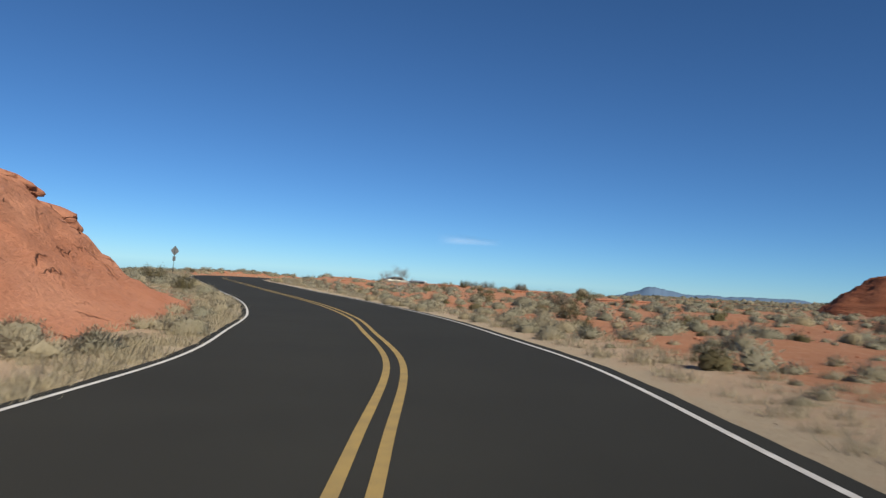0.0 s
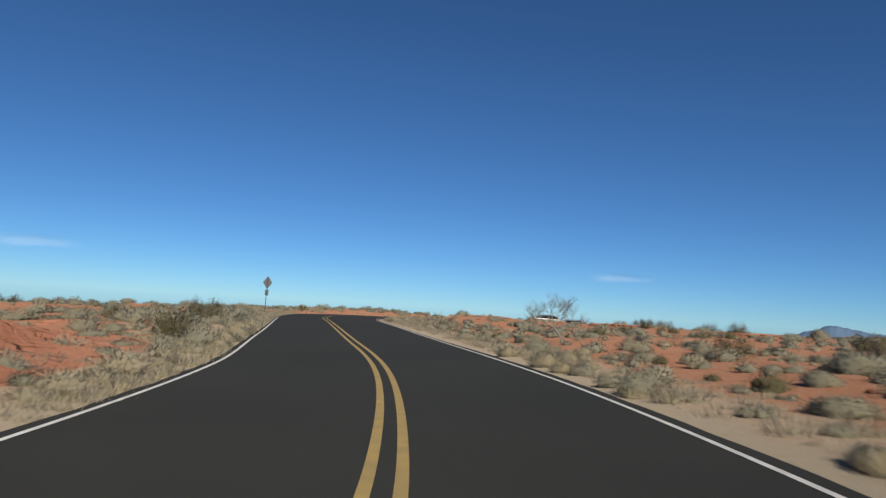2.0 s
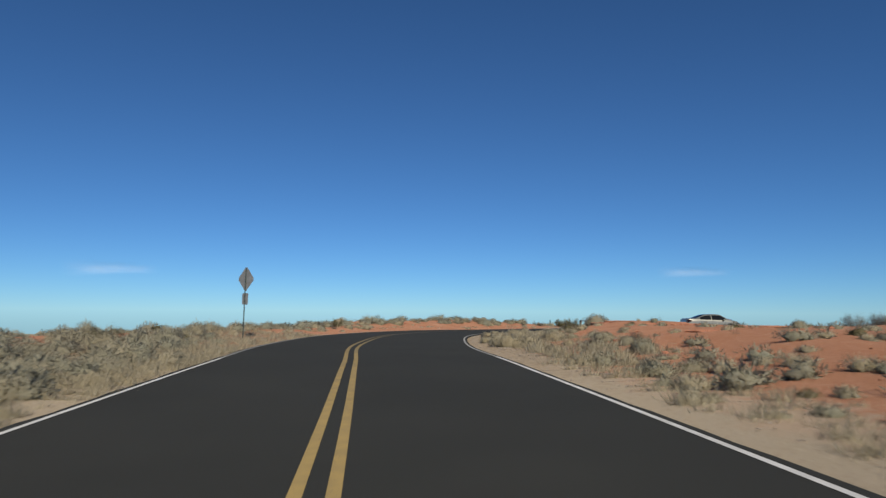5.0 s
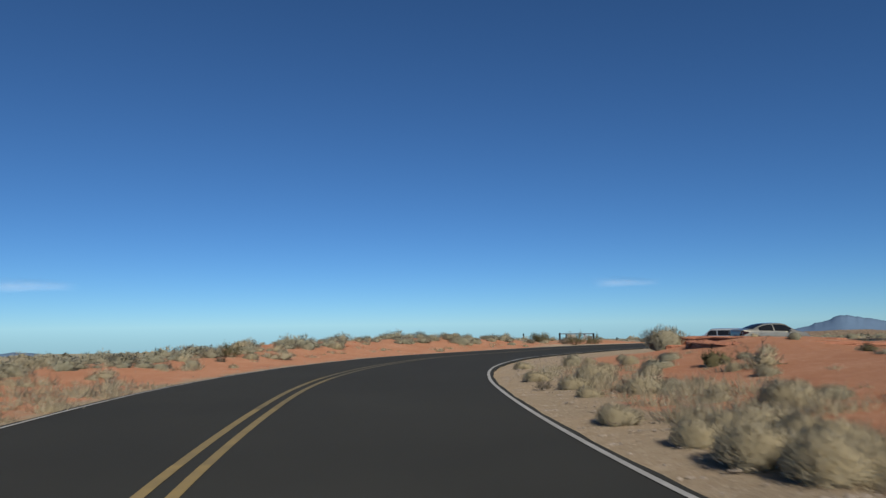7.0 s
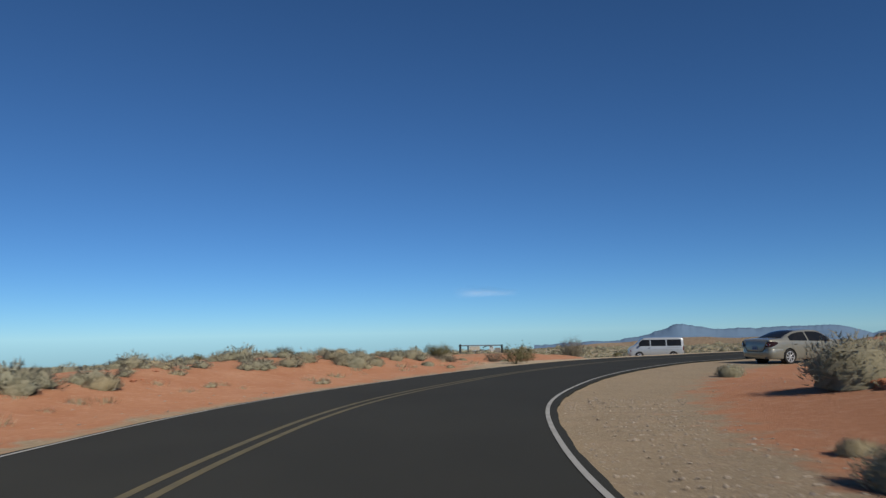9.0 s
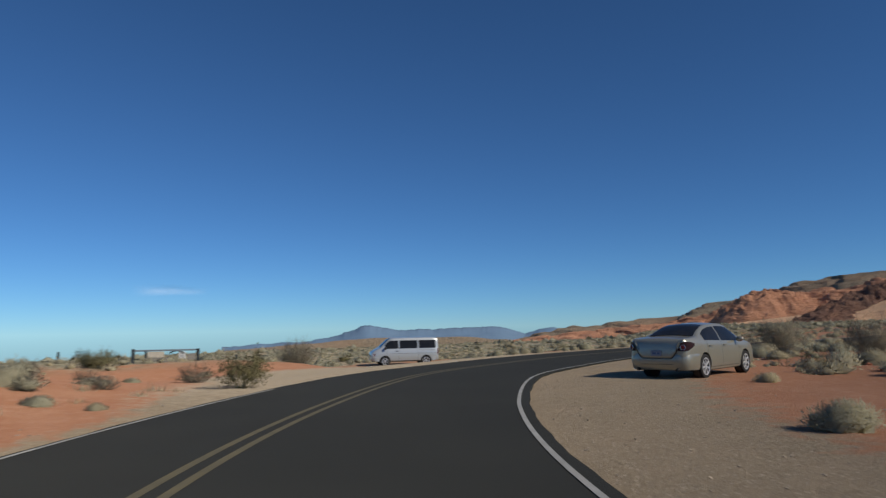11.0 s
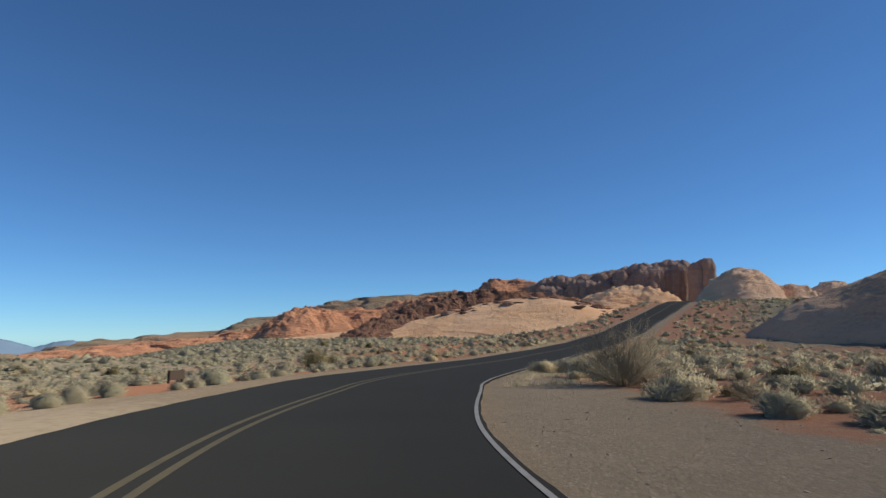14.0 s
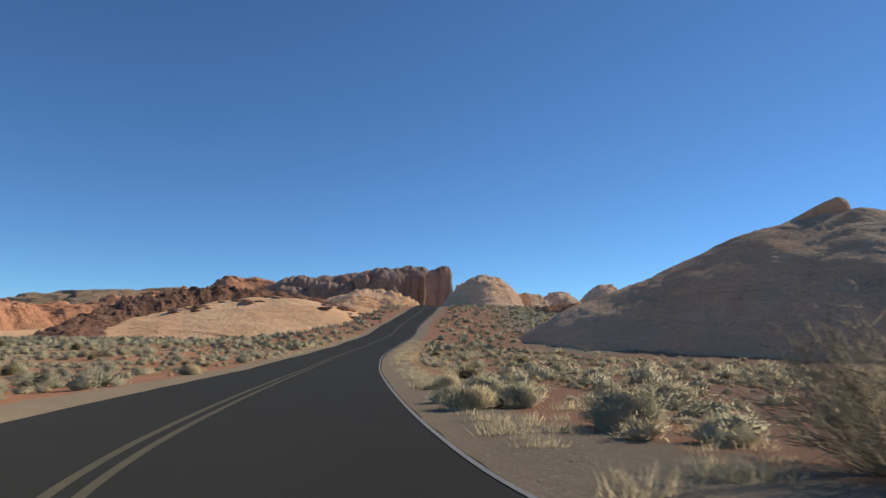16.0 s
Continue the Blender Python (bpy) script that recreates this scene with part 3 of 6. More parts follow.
def build_red_shoulder():
    xs, ys = np.arange(-34, -5.8, 0.22), np.arange(-26, 44, 0.22)
    gx, gy = np.meshgrid(xs, ys, indexing="ij")
    h = red_rock_z(gx.ravel(), gy.ravel())
    z = land(gx, gy) + np.where(h > 0.02, h, -0.35)
    push = 0.22 * waves(gy.ravel(), z * 2.2, 3.0, 8, 3) * smooth_step(0.6, 2.0, h)
    me = mesh_of("red_rock_outcrop", np.column_stack([gx.ravel() + push, gy.ravel(), z]), grid_faces(len(xs), len(ys)), RED_ROCK, True)
    me.flip_normals()
    return tagged(new("red_rock_outcrop", me), "large red sandstone slickrock slope rising beside the road", "rock")


build_red_shoulder()
# overhanging noses where the slope breaks off, and small blocks below them
for size, place, seed, turn, tilt in (((2.3, 1.5, 0.62), (-17.05, 27.45, 1.6), 1, 28, 14), ((1.6, 1.1, 0.42), (-17.7, 26.9, 2.75), 2, 30, 20), ((1.7, 1.2, 0.45), (-16.3, 28.45, 0.3), 3, 28, 16), ((1.0, 0.8, 0.34), (-15.9, 28.3, 0.72), 12, 40, 10),
                                      ((0.9, 0.7, 0.28), (-14.95, 29.55, -0.45), 7, 28, 12), ((2.4, 1.6, 0.5), (-19.2, 24.4, 4.0), 6, 30, 22)):
    ob = boulder("red_rock_block", size, RED_ROCK, seed, 4, 0.24)
    ob.matrix_world = pose(*place, 4, tilt, turn)
    tagged(ob, "overhanging red sandstone block on the slickrock slope", "rock", "blocks on the red slope")

tagged(heightfield("dark_rock_outcrop", 65, 83, 17, 12, 20, 6.6, -2.2, SHADED_RED, 3, 2.4, 0.15, 0.6, beds=0.9), "red sandstone outcrop in the open desert, shade in its colour", "rock")
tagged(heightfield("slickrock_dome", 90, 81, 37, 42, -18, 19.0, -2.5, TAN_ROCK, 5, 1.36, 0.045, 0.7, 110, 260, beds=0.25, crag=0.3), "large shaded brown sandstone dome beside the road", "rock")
cap = boulder("perched_boulder", (4.8, 2.6, 1.75), TAN_ROCK, 9, 4, 0.10)
for v in cap.data.vertices:                  # thin at one end, blunt at the other
    v.co.z *= 0.22 + 0.78 * min(1.0, max(0.0, (v.co.x + 4.8) / 8.2))
cap.matrix_world = pose(91.8, 85.3, 15.85, 0, -20, -115)
tagged(cap, "leaning slab of brown sandstone perched on the dome", "rock")
pink = tagged(ridge_hill("pink_slickrock", [(205, 272, -2), (226, 266, 3), (246, 256, 8.5), (268, 240, 14.5), (284, 222, 17), (296, 200, 13), (300, 178, 8), (302, 165, 4)], 88, -2.5, PINK_ROCK, 2, 0.04, 0.0, 0.03, per=44, cross=181, crag=0.30, crag_size=26.0), "pale pink bare slickrock slope above the sage plain", "rock")
tagged(ridge_hill("dark_rock_band", [(186, 262, -3), (199, 265, -0.5), (220, 269, 5), (241, 271, 11), (258, 263, 16.5), (273, 255, 19.5), (287, 247, 21.5), (300, 238, 17)], 17, -4, DARK_ROCK, 8, 0.16, 1.4, per=40, cross=81, crag=1.0, crag_size=9.0, step=2.4), "dark varnished broken rock along the slickrock, overhang shadow in its colour", "rock")
tagged(heightfield("brown_rock_band", 282, 238, 9, 40, 24, 8, 12.0, BROWN_ROCK, 18, 1.6, 0.22, 0.25, 50, 200, beds=1.0, crag=0.6), "brown red ledges on top of the slickrock", "rock")
tagged(heightfield("pink_slickrock", 405, 206, 46, 36, 10, 17, 12.0, PINK_ROCK, 4, 2.0, 0.10, 0.5, 80, 200, crag=0.5, step=3.0), "pale pink bare slickrock slope below the cliffs", "rock")
tagged(ridge_hill("orange_sandstone_hill", [(290, 640, -16), (334, 607, -8), (375, 576, -3), (403, 550, 1), (421, 534, 6), (441, 511, 14), (459, 489, 23), (482, 458, 24), (502, 427, 30), (527, 382, 38), (540, 353, 48), (555, 316, 47), (565, 280, 44)],
                  62, -14, ORANGE_ROCK, 6, 0.14, per=30, cross=101, crag=0.9, crag_size=30.0, step=3.0), "eroded orange sandstone ridge beyond the plain", "hill")
tagged(heightfield("orange_sandstone_hill", 425, 470, 42, 44, 30, 27, -4, ORANGE_ROCK, 9, 2.0, 0.12, 0.4, 80, 200, crag=0.7, step=2.5), "rounded orange sandstone hill beyond the plain", "hill")
tagged(heightfield("orange_sandstone_hill", 465, 375, 40, 46, 10, 33, -2, ORANGE_ROCK, 11, 2.0, 0.12, 0.4, 80, 200, crag=0.7, step=2.5), "rounded orange sandstone hill beyond the plain", "hill")
tagged(ridge_hill("brown_hill", [(395, 880, -30), (430, 843, -17), (477, 812, -3), (506, 791, -1.5), (535, 767, 5), (575, 732, 7), (600, 708, 20), (645, 657, 31), (676, 616, 46), (716, 557, 51), (751, 493, 54), (780, 430, 50)],
                  150, -30, BROWN_HILL, 7, 0.05, 6.0), "low brown gravel hill on the skyline", "hill")
tagged(heightfield("brown_hill", 300, 900, 280, 80, -20, 24, -36, BROWN_HILL, 14, 1.6, 0.10, 0.4, 36, 120), "low brown gravel hill on the skyline", "hill")
for cx, cy, rx, ry, h, b, seed in ((231, 133, 15, 19, 12.4, 9.0, 3), (243, 119, 9, 11, 7, 9.5, 7), (263, 106, 11, 13, 9, 9.0, 9), (300, 84, 16, 16, 15.5, 8.5, 5), (318, 66, 22, 20, 14, 8.0, 2)):
    tagged(heightfield("sandstone_dome", cx, cy, rx, ry, 20 * seed, h, b, DOME_ROCK, seed, 2.2, 0.075, 0.55, 70, 160, crag=0.12, step=1.6), "pale rounded sandstone dome beside the road", "rock", "row of domes")
tagged(heightfield("rubble_bench", 205, 108, 46, 26, 15, 6.5, 3.0, ORANGE_ROCK, 15, 2.2, 0.20, 0.3, 70, 220, crag=0.7, step=1.5), "low bench of broken red rock", "rock")


def on_rock(rock, x, y):
    """Height of a rock's skin above a place."""
    co = np.empty(len(rock.data.vertices) * 3, np.float32)
    rock.data.vertices.foreach_get("co", co)
    co = co.reshape(-1, 3)
    return float(co[np.argmin((co[:, 0] - x) ** 2 + (co[:, 1] - y) ** 2), 2])


rnd = random.Random(15)
for k in range(46):
    if k < 24:           # along the top of the pink slope
        f = k / 23
        x, y = 240 + 52 * f + rnd.uniform(-8, 5), 256 - 60 * f + rnd.uniform(-8, 5)
    else:                # rubble at its foot towards the road
        x, y = rnd.uniform(250, 330), rnd.uniform(166, 200)
    r = rnd.uniform(0.9, 2.6) if k < 24 else rnd.uniform(0.6, 2.0)
    ob = boulder("flat_boulder" if k < 24 else "fallen_block", (r * rnd.uniform(1.2, 2.6), r * rnd.uniform(0.8, 1.5), r * rnd.uniform(0.3, 0.6)), (BUTTE_ROCK, DARK_ROCK, ORANGE_ROCK)[k % 3], 30 + k, 3, 0.3)
    ob.matrix_world = pose(x, y, max(on_rock(pink, x, y), float(land([x], [y])[0])) - 0.05 * r, rnd.uniform(-8, 8), rnd.uniform(-8, 8), rnd.uniform(0, 180))
    tagged(ob, "flat brown sandstone boulder on top of the pink slope" if k < 24 else "fallen red sandstone block below the cliffs", "rock", "loose rocks below the cliffs")


def butte(name, columns, material, seed, label):
    """A cliff of blunt columns grown together; every column is a part."""
    rng = np.random.default_rng(seed)
    root = new(name)
    for cx, cy, r, top, low in columns:
        rows, cols = 48, 56
        a = np.linspace(0, 2 * np.pi, cols, endpoint=False)
        ph, verts = rng.uniform(0, 6.28, 8), []
        lean, tilt, blunt = rng.normal(0, 0.8, 2), rng.normal(0, 0.07, 2), rng.uniform(0.5, 0.8)
        square = (np.abs(np.cos(a + ph[5])) ** 3.2 + np.abs(np.sin(a + ph[5])) ** 3.2) ** (-1 / 3.2)
        cracks = 0.17 * np.abs(np.sin(2.5 * a + ph[0])) ** 0.5 + 0.09 * np.abs(np.sin(4.5 * a + ph[1])) ** 0.6
        for i in np.r_[np.linspace(0, 0.86, rows - 9), np.linspace(0.88, 1.0, 9)]:
            round_off = 1 - (1 - blunt * 0.55) * max(0.0, (i - 0.86) / 0.14) ** 2.6
            wavy = 1 + 0.05 * np.sin(3 * a + ph[2] + 5 * i) + 0.035 * np.sin(13 * i + ph[4] + 2 * a) + 0.02 * np.sin(31 * i + ph[6])
            rad = r * round_off * (1.16 - 0.20 * i) * square * wavy * (0.82 + cracks) * (1 + 0.055 * craggy(a * r * 1.5 + cx, 0 * a + (top - low) * i * 0.6, 9.0, seed, 4))
            x, y = rad * np.cos(a), rad * np.sin(a) * 1.1
            z = low + (top - low) * i + (tilt[0] * x + tilt[1] * y + 0.5 * np.sin(5 * a + ph[3]) + 0.4 * np.sin(9 * a + ph[7])) * i
            verts.extend(zip(cx + lean[0] * i + x, cy + lean[1] * i + y, z))
        faces = grid_faces(rows, cols, True) + [[(rows - 1) * cols + j for j in range(cols)]]
        ob = new("column", mesh_of("column", verts, faces, material, True))
        ob.parent = root
    return tagged(root, label, "cliff")


rng = np.random.default_rng(4)
cols = []
for k in range(19):
    f = k / 18
    cols.append((454 + 24 * f + rng.uniform(-4, 4), 291 - 99.5 * f + rng.uniform(-1.5, 1.5), rng.uniform(3.6, 7.6), np.interp(f, [0, 0.1, 0.3, 0.55, 0.75, 1.0], [32, 40, 39, 43.5, 49, 51]) + rng.uniform(-8.0, 0.5) * (1 - 0.5 * f), 8.0))
for k in range(15):
    f = k / 14
    cols.append((466 + 24 * f + rng.uniform(-2, 2), 287 - 95.5 * f + rng.uniform(-2, 2), rng.uniform(7, 10) * (1 - 0.25 * (f > 0.85)), np.interp(f, [0, 0.1, 0.3, 0.55, 0.75, 1.0], [38, 44, 43, 47, 51, 52.5]) + rng.uniform(-1.5, 0.8), 8.0))
butte("cliff_butte", cols, BUTTE_ROCK, 2, "dark brown sandstone cliff split into rounded columns")
butte("rock_tower", [(469, 176.5, 4.6, 48.5, 8), (470, 170.5, 4.4, 51, 8), (474, 174, 5.5, 50.5, 8)], BUTTE_ROCK, 5, "dark blocky sandstone tower at the end of the cliff")


def far_range(name, line, dist, seed, material):
    """A distant range: a skyline given by (bearing, height angle) over an arc of the horizon, with a furrowed front and a back."""
    n = 420
    az = np.linspace(line[0][0], line[-1][0], n)
    a = np.radians(az)
    rng = np.random.default_rng(seed)
    e = np.interp(-az, [-p[0] for p in line], [p[1] for p in line])
    jag = np.cumsum(rng.normal(0, 1, n))
    jag -= np.convolve(np.pad(jag, 20, mode="edge"), np.ones(41) / 41, "valid")
    e = e + 0.018 * jag
    soft = np.convolve(np.pad(e, 8, mode="edge"), np.ones(17) / 17, "valid")
    rows = []
    for f in np.r_[np.linspace(0.0, 1.0, 13), 2.0]:
        rough = waves(a * dist, 0 * a + 700 * f, 330.0, seed, 4) * min(f, 1.0) * (1 - min(f, 1.0))
        r = dist + 420 * f + 75 * rough
        up = -4.0 + (soft + 4.0) * (0.55 + 0.45 * f) + (e - soft) * f ** 6 if f <= 1.0 else 0 * e - 4.0
        rows.append(np.column_stack([r * np.cos(a), 60 + r * np.sin(a), np.tan(np.radians(up)) * r]))
    ob = new(name, mesh_of(name, np.stack(rows).reshape(-1, 3), grid_faces(14, n), material, True))
    return tagged(ob, "mountain range on the horizon with haze in its blue colour", "mountains", kind="structure")


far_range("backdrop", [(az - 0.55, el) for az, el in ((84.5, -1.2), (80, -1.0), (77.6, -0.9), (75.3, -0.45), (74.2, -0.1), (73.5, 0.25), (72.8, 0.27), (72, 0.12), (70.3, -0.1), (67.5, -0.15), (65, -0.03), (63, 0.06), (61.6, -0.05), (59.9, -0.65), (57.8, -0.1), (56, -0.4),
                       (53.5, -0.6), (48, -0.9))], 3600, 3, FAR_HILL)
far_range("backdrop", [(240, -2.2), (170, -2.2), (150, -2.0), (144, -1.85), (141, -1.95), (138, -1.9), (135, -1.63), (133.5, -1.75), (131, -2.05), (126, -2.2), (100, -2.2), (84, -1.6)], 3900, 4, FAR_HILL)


# ---- shrubs, grass and a bare tree ----
def lobes_of(rng, count, high, wide, spread=0.62, lo=0.30, hi=0.52):
    """Centres and radii of the clumps that make up one shrub."""
    r, a = spread * wide * rng.uniform(0, 1, count) ** 0.5, rng.uniform(0, 2 * np.pi, count)
    rad = np.column_stack([wide * rng.uniform(lo, hi, count)] * 2 + [high * rng.uniform(lo, hi, count)])
    low = high * (0.58 - 0.42 * (r / (0.62 * wide)) ** 1.5) * rng.uniform(0.65, 1.1, count) * min(1.0, 0.45 / lo * 0.72)
    return np.column_stack([r * np.cos(a), r * np.sin(a), low]), rad


def ball_arrays(seed, rings, spokes):
    """Triangles of a lumpy ball of radius 1."""
    rng = np.random.default_rng(seed)
    a, h = np.meshgrid(np.linspace(0, 2 * np.pi, spokes, endpoint=False), np.linspace(-0.45, 0.5, rings) * np.pi, indexing="xy")
    r = np.maximum(np.cos(h), 0.05) * (1 + 0.13 * rng.normal(0, 1, a.shape))
    v = np.stack([r * np.cos(a + h), r * np.sin(a + h), np.sin(h) * (1 + 0.08 * rng.normal(0, 1, a.shape))], -1).reshape(-1, 3)
    f = np.array(grid_faces(rings, spokes, True))
    return np.concatenate([v[f[:, [0, 1, 2]]], v[f[:, [0, 2, 3]]]])


def blades(rng, c, way, size, thin):
    n = len(c)
    way = way / (np.linalg.norm(way, axis=1)[:, None] + 1e-6)
    side = np.cross(way, rng.normal(0, 1, (n, 3)))
    side /= np.linalg.norm(side, axis=1)[:, None] + 1e-6
    ln = size * rng.uniform(0.5, 1.5, n)[:, None]
    return np.stack([c - side * ln * thin, c + side * ln * thin, c + way * ln], 1)


def bush_arrays(seed, leaves, high, wide, size, upright, lobes=7, thin=0.16, core=0.80, ball=(5, 8), loose=0.75, mound=False):
    """Triangles of one shrub: several clumps, each set with small leaves that stand out from it."""
    rng = np.random.default_rng(seed)
    cen, rad = lobes_of(rng, lobes, high, wide, *((0.42, 0.50, 0.68) if mound else ()))
    k = rng.integers(0, lobes, leaves)
    d = rng.normal(0, 1, (leaves, 3))
    d[:, 2] = np.abs(d[:, 2]) - 0.25
    d /= np.linalg.norm(d, axis=1)[:, None]
    c = cen[k] + d * rad[k] * rng.uniform(loose, 1.04, leaves)[:, None]
    c[:, 2] = np.abs(c[:, 2])
    tris = [blades(rng, c, d * (1 - upright) + (0, 0, upright) + rng.normal(0, 0.38, (leaves, 3)), size, thin)]
    if core:
        for j in range(lobes):
            b = ball_arrays(seed * 31 + j, *ball) * rad[j] * core + cen[j]
            b[:, :, 2] = np.maximum(b[:, :, 2], -0.03)
            tris.append(b)
    return np.concatenate(tris)


def twig_arrays(seed, stems, high, wide, thick=0.006, leaves=0):
    """Triangles of an open bush: stems that fan out from the root and fork into fine twigs."""
    rng = np.random.default_rng(seed)

    def spikes(a, b, w):
        across = np.cross(b - a, rng.normal(0, 1, a.shape))
        across *= w / (np.linalg.norm(across, axis=1)[:, None] + 1e-6)
        return np.stack([a - across, a + across, b], 1)
    u, h = rng.uniform(0, 2 * np.pi, stems), rng.uniform(0.15, 1.0, stems) ** 0.7
    reach = np.cos(h * 1.35) ** 0.6 * rng.uniform(0.75, 1.05, stems)
    tip = np.column_stack([wide * reach * np.cos(u), wide * reach * np.sin(u), high * h * rng.uniform(0.8, 1.08, stems)])
    root = tip * (0.10, 0.10, 0) + rng.normal(0, 0.03, (stems, 3)) * (1, 1, 0)
    out = [spikes(root, tip, thick)]
    a, b = root, tip
    for level, many in ((0, 7), (1, 4)):
        k = np.repeat(np.arange(len(a)), many)
        f = rng.uniform(0.25, 0.98, len(k))[:, None]
        p = a[k] + (b[k] - a[k]) * f
        span = np.linalg.norm(b[k] - a[k], axis=1)[:, None]
        way = (b[k] - a[k]) / span + rng.normal(0, 0.55, (len(k), 3)) + (0, 0, 0.15)
        q = p + way / np.linalg.norm(way, axis=1)[:, None] * span * rng.uniform(0.18, 0.42, len(k))[:, None] * (1.15 - 0.4 * f)
        q[:, 2] = np.maximum(q[:, 2], 0.02)
        out.append(spikes(p, q, thick * (0.75 - 0.2 * level)))
        a, b = p, q
    if leaves:
        c = b[rng.integers(0, len(b), leaves)] + rng.normal(0, 0.02, (leaves, 3))
        out.append(blades(rng, c, rng.normal(0, 1, (leaves, 3)) + (0, 0, 0.8), 0.04, 0.25))
    return np.concatenate(out)


def tuft_arrays(seed, blades, high, spread):
    rng = np.random.default_rng(seed)
    root = rng.normal(0, spread * 0.45, (blades, 3)) * (1, 1, 0)
    lean = rng.normal(0, 0.33, (blades, 3)) * (1, 1, 0) + root * 0.6 / spread + (0, 0, 1)
    tip = root + lean / np.linalg.norm(lean, axis=1)[:, None] * high * rng.uniform(0.45, 1.15, blades)[:, None]
    a = rng.uniform(0, 2 * np.pi, blades)
    w = np.column_stack([np.cos(a), np.sin(a), 0 * a]) * 0.0075
    return np.stack([root - w, root + w, tip], 1)


def tri_mesh(name, tris, material, soft=None):
    """A mesh of loose triangles; soft: shading normals of their corners, which round the whole plant."""
    v = tris.reshape(-1, 3).astype(np.float32)
    me = bpy.data.meshes.new(name)
    me.vertices.add(len(v))
    me.vertices.foreach_set("co", v.ravel())
    n = len(tris)
    me.loops.add(3 * n)
    me.loops.foreach_set("vertex_index", np.arange(3 * n, dtype=np.int32))
    me.polygons.add(n)
    me.polygons.foreach_set("loop_start", np.arange(0, 3 * n, 3, dtype=np.int32))
    me.update(calc_edges=True)
    me.materials.append(material)
    if soft is not None:
        me.polygons.foreach_set("use_smooth", np.ones(n, bool))
        me.normals_split_custom_set_from_vertices(soft.reshape(-1, 3).tolist())
    return me


def outward(tris, lift=0.25):
    """Turns leaves to face away from the plant's heart, and gives each corner a rounded normal."""
    heart = np.array([0, 0, np.ptp(tris[:, :, 2]) * lift])
    mid = tris.mean(1)
    away = mid - heart
    away /= np.linalg.norm(away, axis=1)[:, None] + 1e-6
    face = np.cross(tris[:, 1] - tris[:, 0], tris[:, 2] - tris[:, 0])
    face /= np.linalg.norm(face, axis=1)[:, None] + 1e-9
    back = (face * away).sum(1) < 0
    tris = tris.copy()
    tris[back] = tris[back][:, ::-1]
    face[back] *= -1
    out = tris - heart
    out /= np.linalg.norm(out, axis=2)[:, :, None] + 1e-6
    soft = out * 0.75 + face[:, None] * 0.12 + (0, 0, 0.42)
    return tris, soft / np.linalg.norm(soft, axis=2)[:, :, None]


def scatter(name, kinds, places, sizes, seed, material, label, category):
    """Many plants in one mesh: every place takes one of the kinds, turned and scaled."""
    rng = np.random.default_rng(seed)
    chunks, softs, z = [], [], land(places[:, 0], places[:, 1])
    which = rng.integers(0, len(kinds), len(places))
    for k, tris in enumerate(kinds):
        tris, soft = outward(tris)
        m = which == k
        a, s = rng.uniform(0, 2 * np.pi, m.sum()), sizes[m]
        ca, sa = np.cos(a), np.sin(a)
        rot = np.zeros((m.sum(), 3, 3))
        rot[:, 0, 0], rot[:, 0, 1], rot[:, 1, 0], rot[:, 1, 1], rot[:, 2, 2] = ca * s, -sa * s, sa * s, ca * s, s * rng.uniform(0.75, 1.15, m.sum())
        pts = np.einsum("pij,tvj->ptvi", rot, tris)
        pts += np.column_stack([places[m], z[m] - 0.03])[:, None, None]
        chunks.append(pts.reshape(-1, 3, 3))
        softs.append(np.einsum("pij,tvj->ptvi", rot / s[:, None, None], soft).reshape(-1, 3, 3))
    ob = new(name, tri_mesh(name, np.concatenate(chunks), material, np.concatenate(softs)))
    return tagged(ob, label, category, kind="stuff")


def sites(seed, count, x0, x1, y0, y1, clear_r=1.2, clear_l=1.2, clump=0.0, size=14.0):
    """Places off the road and its pull-outs, thicker in some patches than in others."""
    rng = np.random.default_rng(seed)
    p = np.column_stack([rng.uniform(x0, x1, count * 3), rng.uniform(y0, y1, count * 3)])
    s, lat = by_road(p[:, 0], p[:, 1])
    t = s - START
    side = np.where(lat > 0, lat - lane_right(s), -lat - lane_left(s))
    pull = np.where(lat > 0, np.interp(t, [62, 80, 96, 112, 128, 140, 150], [0.7, 1.8, 5.6, 7.5, 6.0, 4.2, 1.4]),
                    np.interp(t, [70, 80, 112, 120, 150, 162, 185], [0.6, 2.2, 2.6, 17.0, 17.0, 3.0, 0.8]) * np.where(p[:, 0] > -4.5, 0.2, 1.0))
    ok = side > np.where(lat > 0, clear_r, clear_l) + pull
    ok &= ((p[:, 0] + 5.1) / 5.5) ** 2 + ((p[:, 1] - 139.0) / 4.5) ** 2 > 1.0
    ok &= red_rock_z(p[:, 0], p[:, 1]) < 0.25
    dome = ((p[:, 0] - 82) / 33) ** 2 + ((p[:, 1] - 86) / 40) ** 2
    ok &= dome > 1.0
    ok &= ((p[:, 0] - 9.4) / 3.2) ** 2 + ((p[:, 1] - 138.6) / 3.0) ** 2 > 1.0
    ok &= ~((lat < 0) & (t > 4) & (t < 52) & (side < 16) & (rng.uniform(0, 1, len(p)) < 0.6))
    ok &= ~((lat > 0) & (t > 84) & (t < 110) & (side < 22) & (np.random.default_rng(seed + 3).uniform(0, 1, len(p)) < 0.75))
    open_flat = (lat > 0) & (t > 68) & (t < 122) & (side < 45)
    ok &= ~(open_flat & (rng.uniform(0, 1, len(p)) < 0.62))
    if clump:
        ok &= waves(p[:, 0], p[:, 1], size, seed + 9, 3) > rng.uniform(-1.1, 0.9, len(p)) * clump + (clump - 1) * 0.3
    return p[ok][:count]


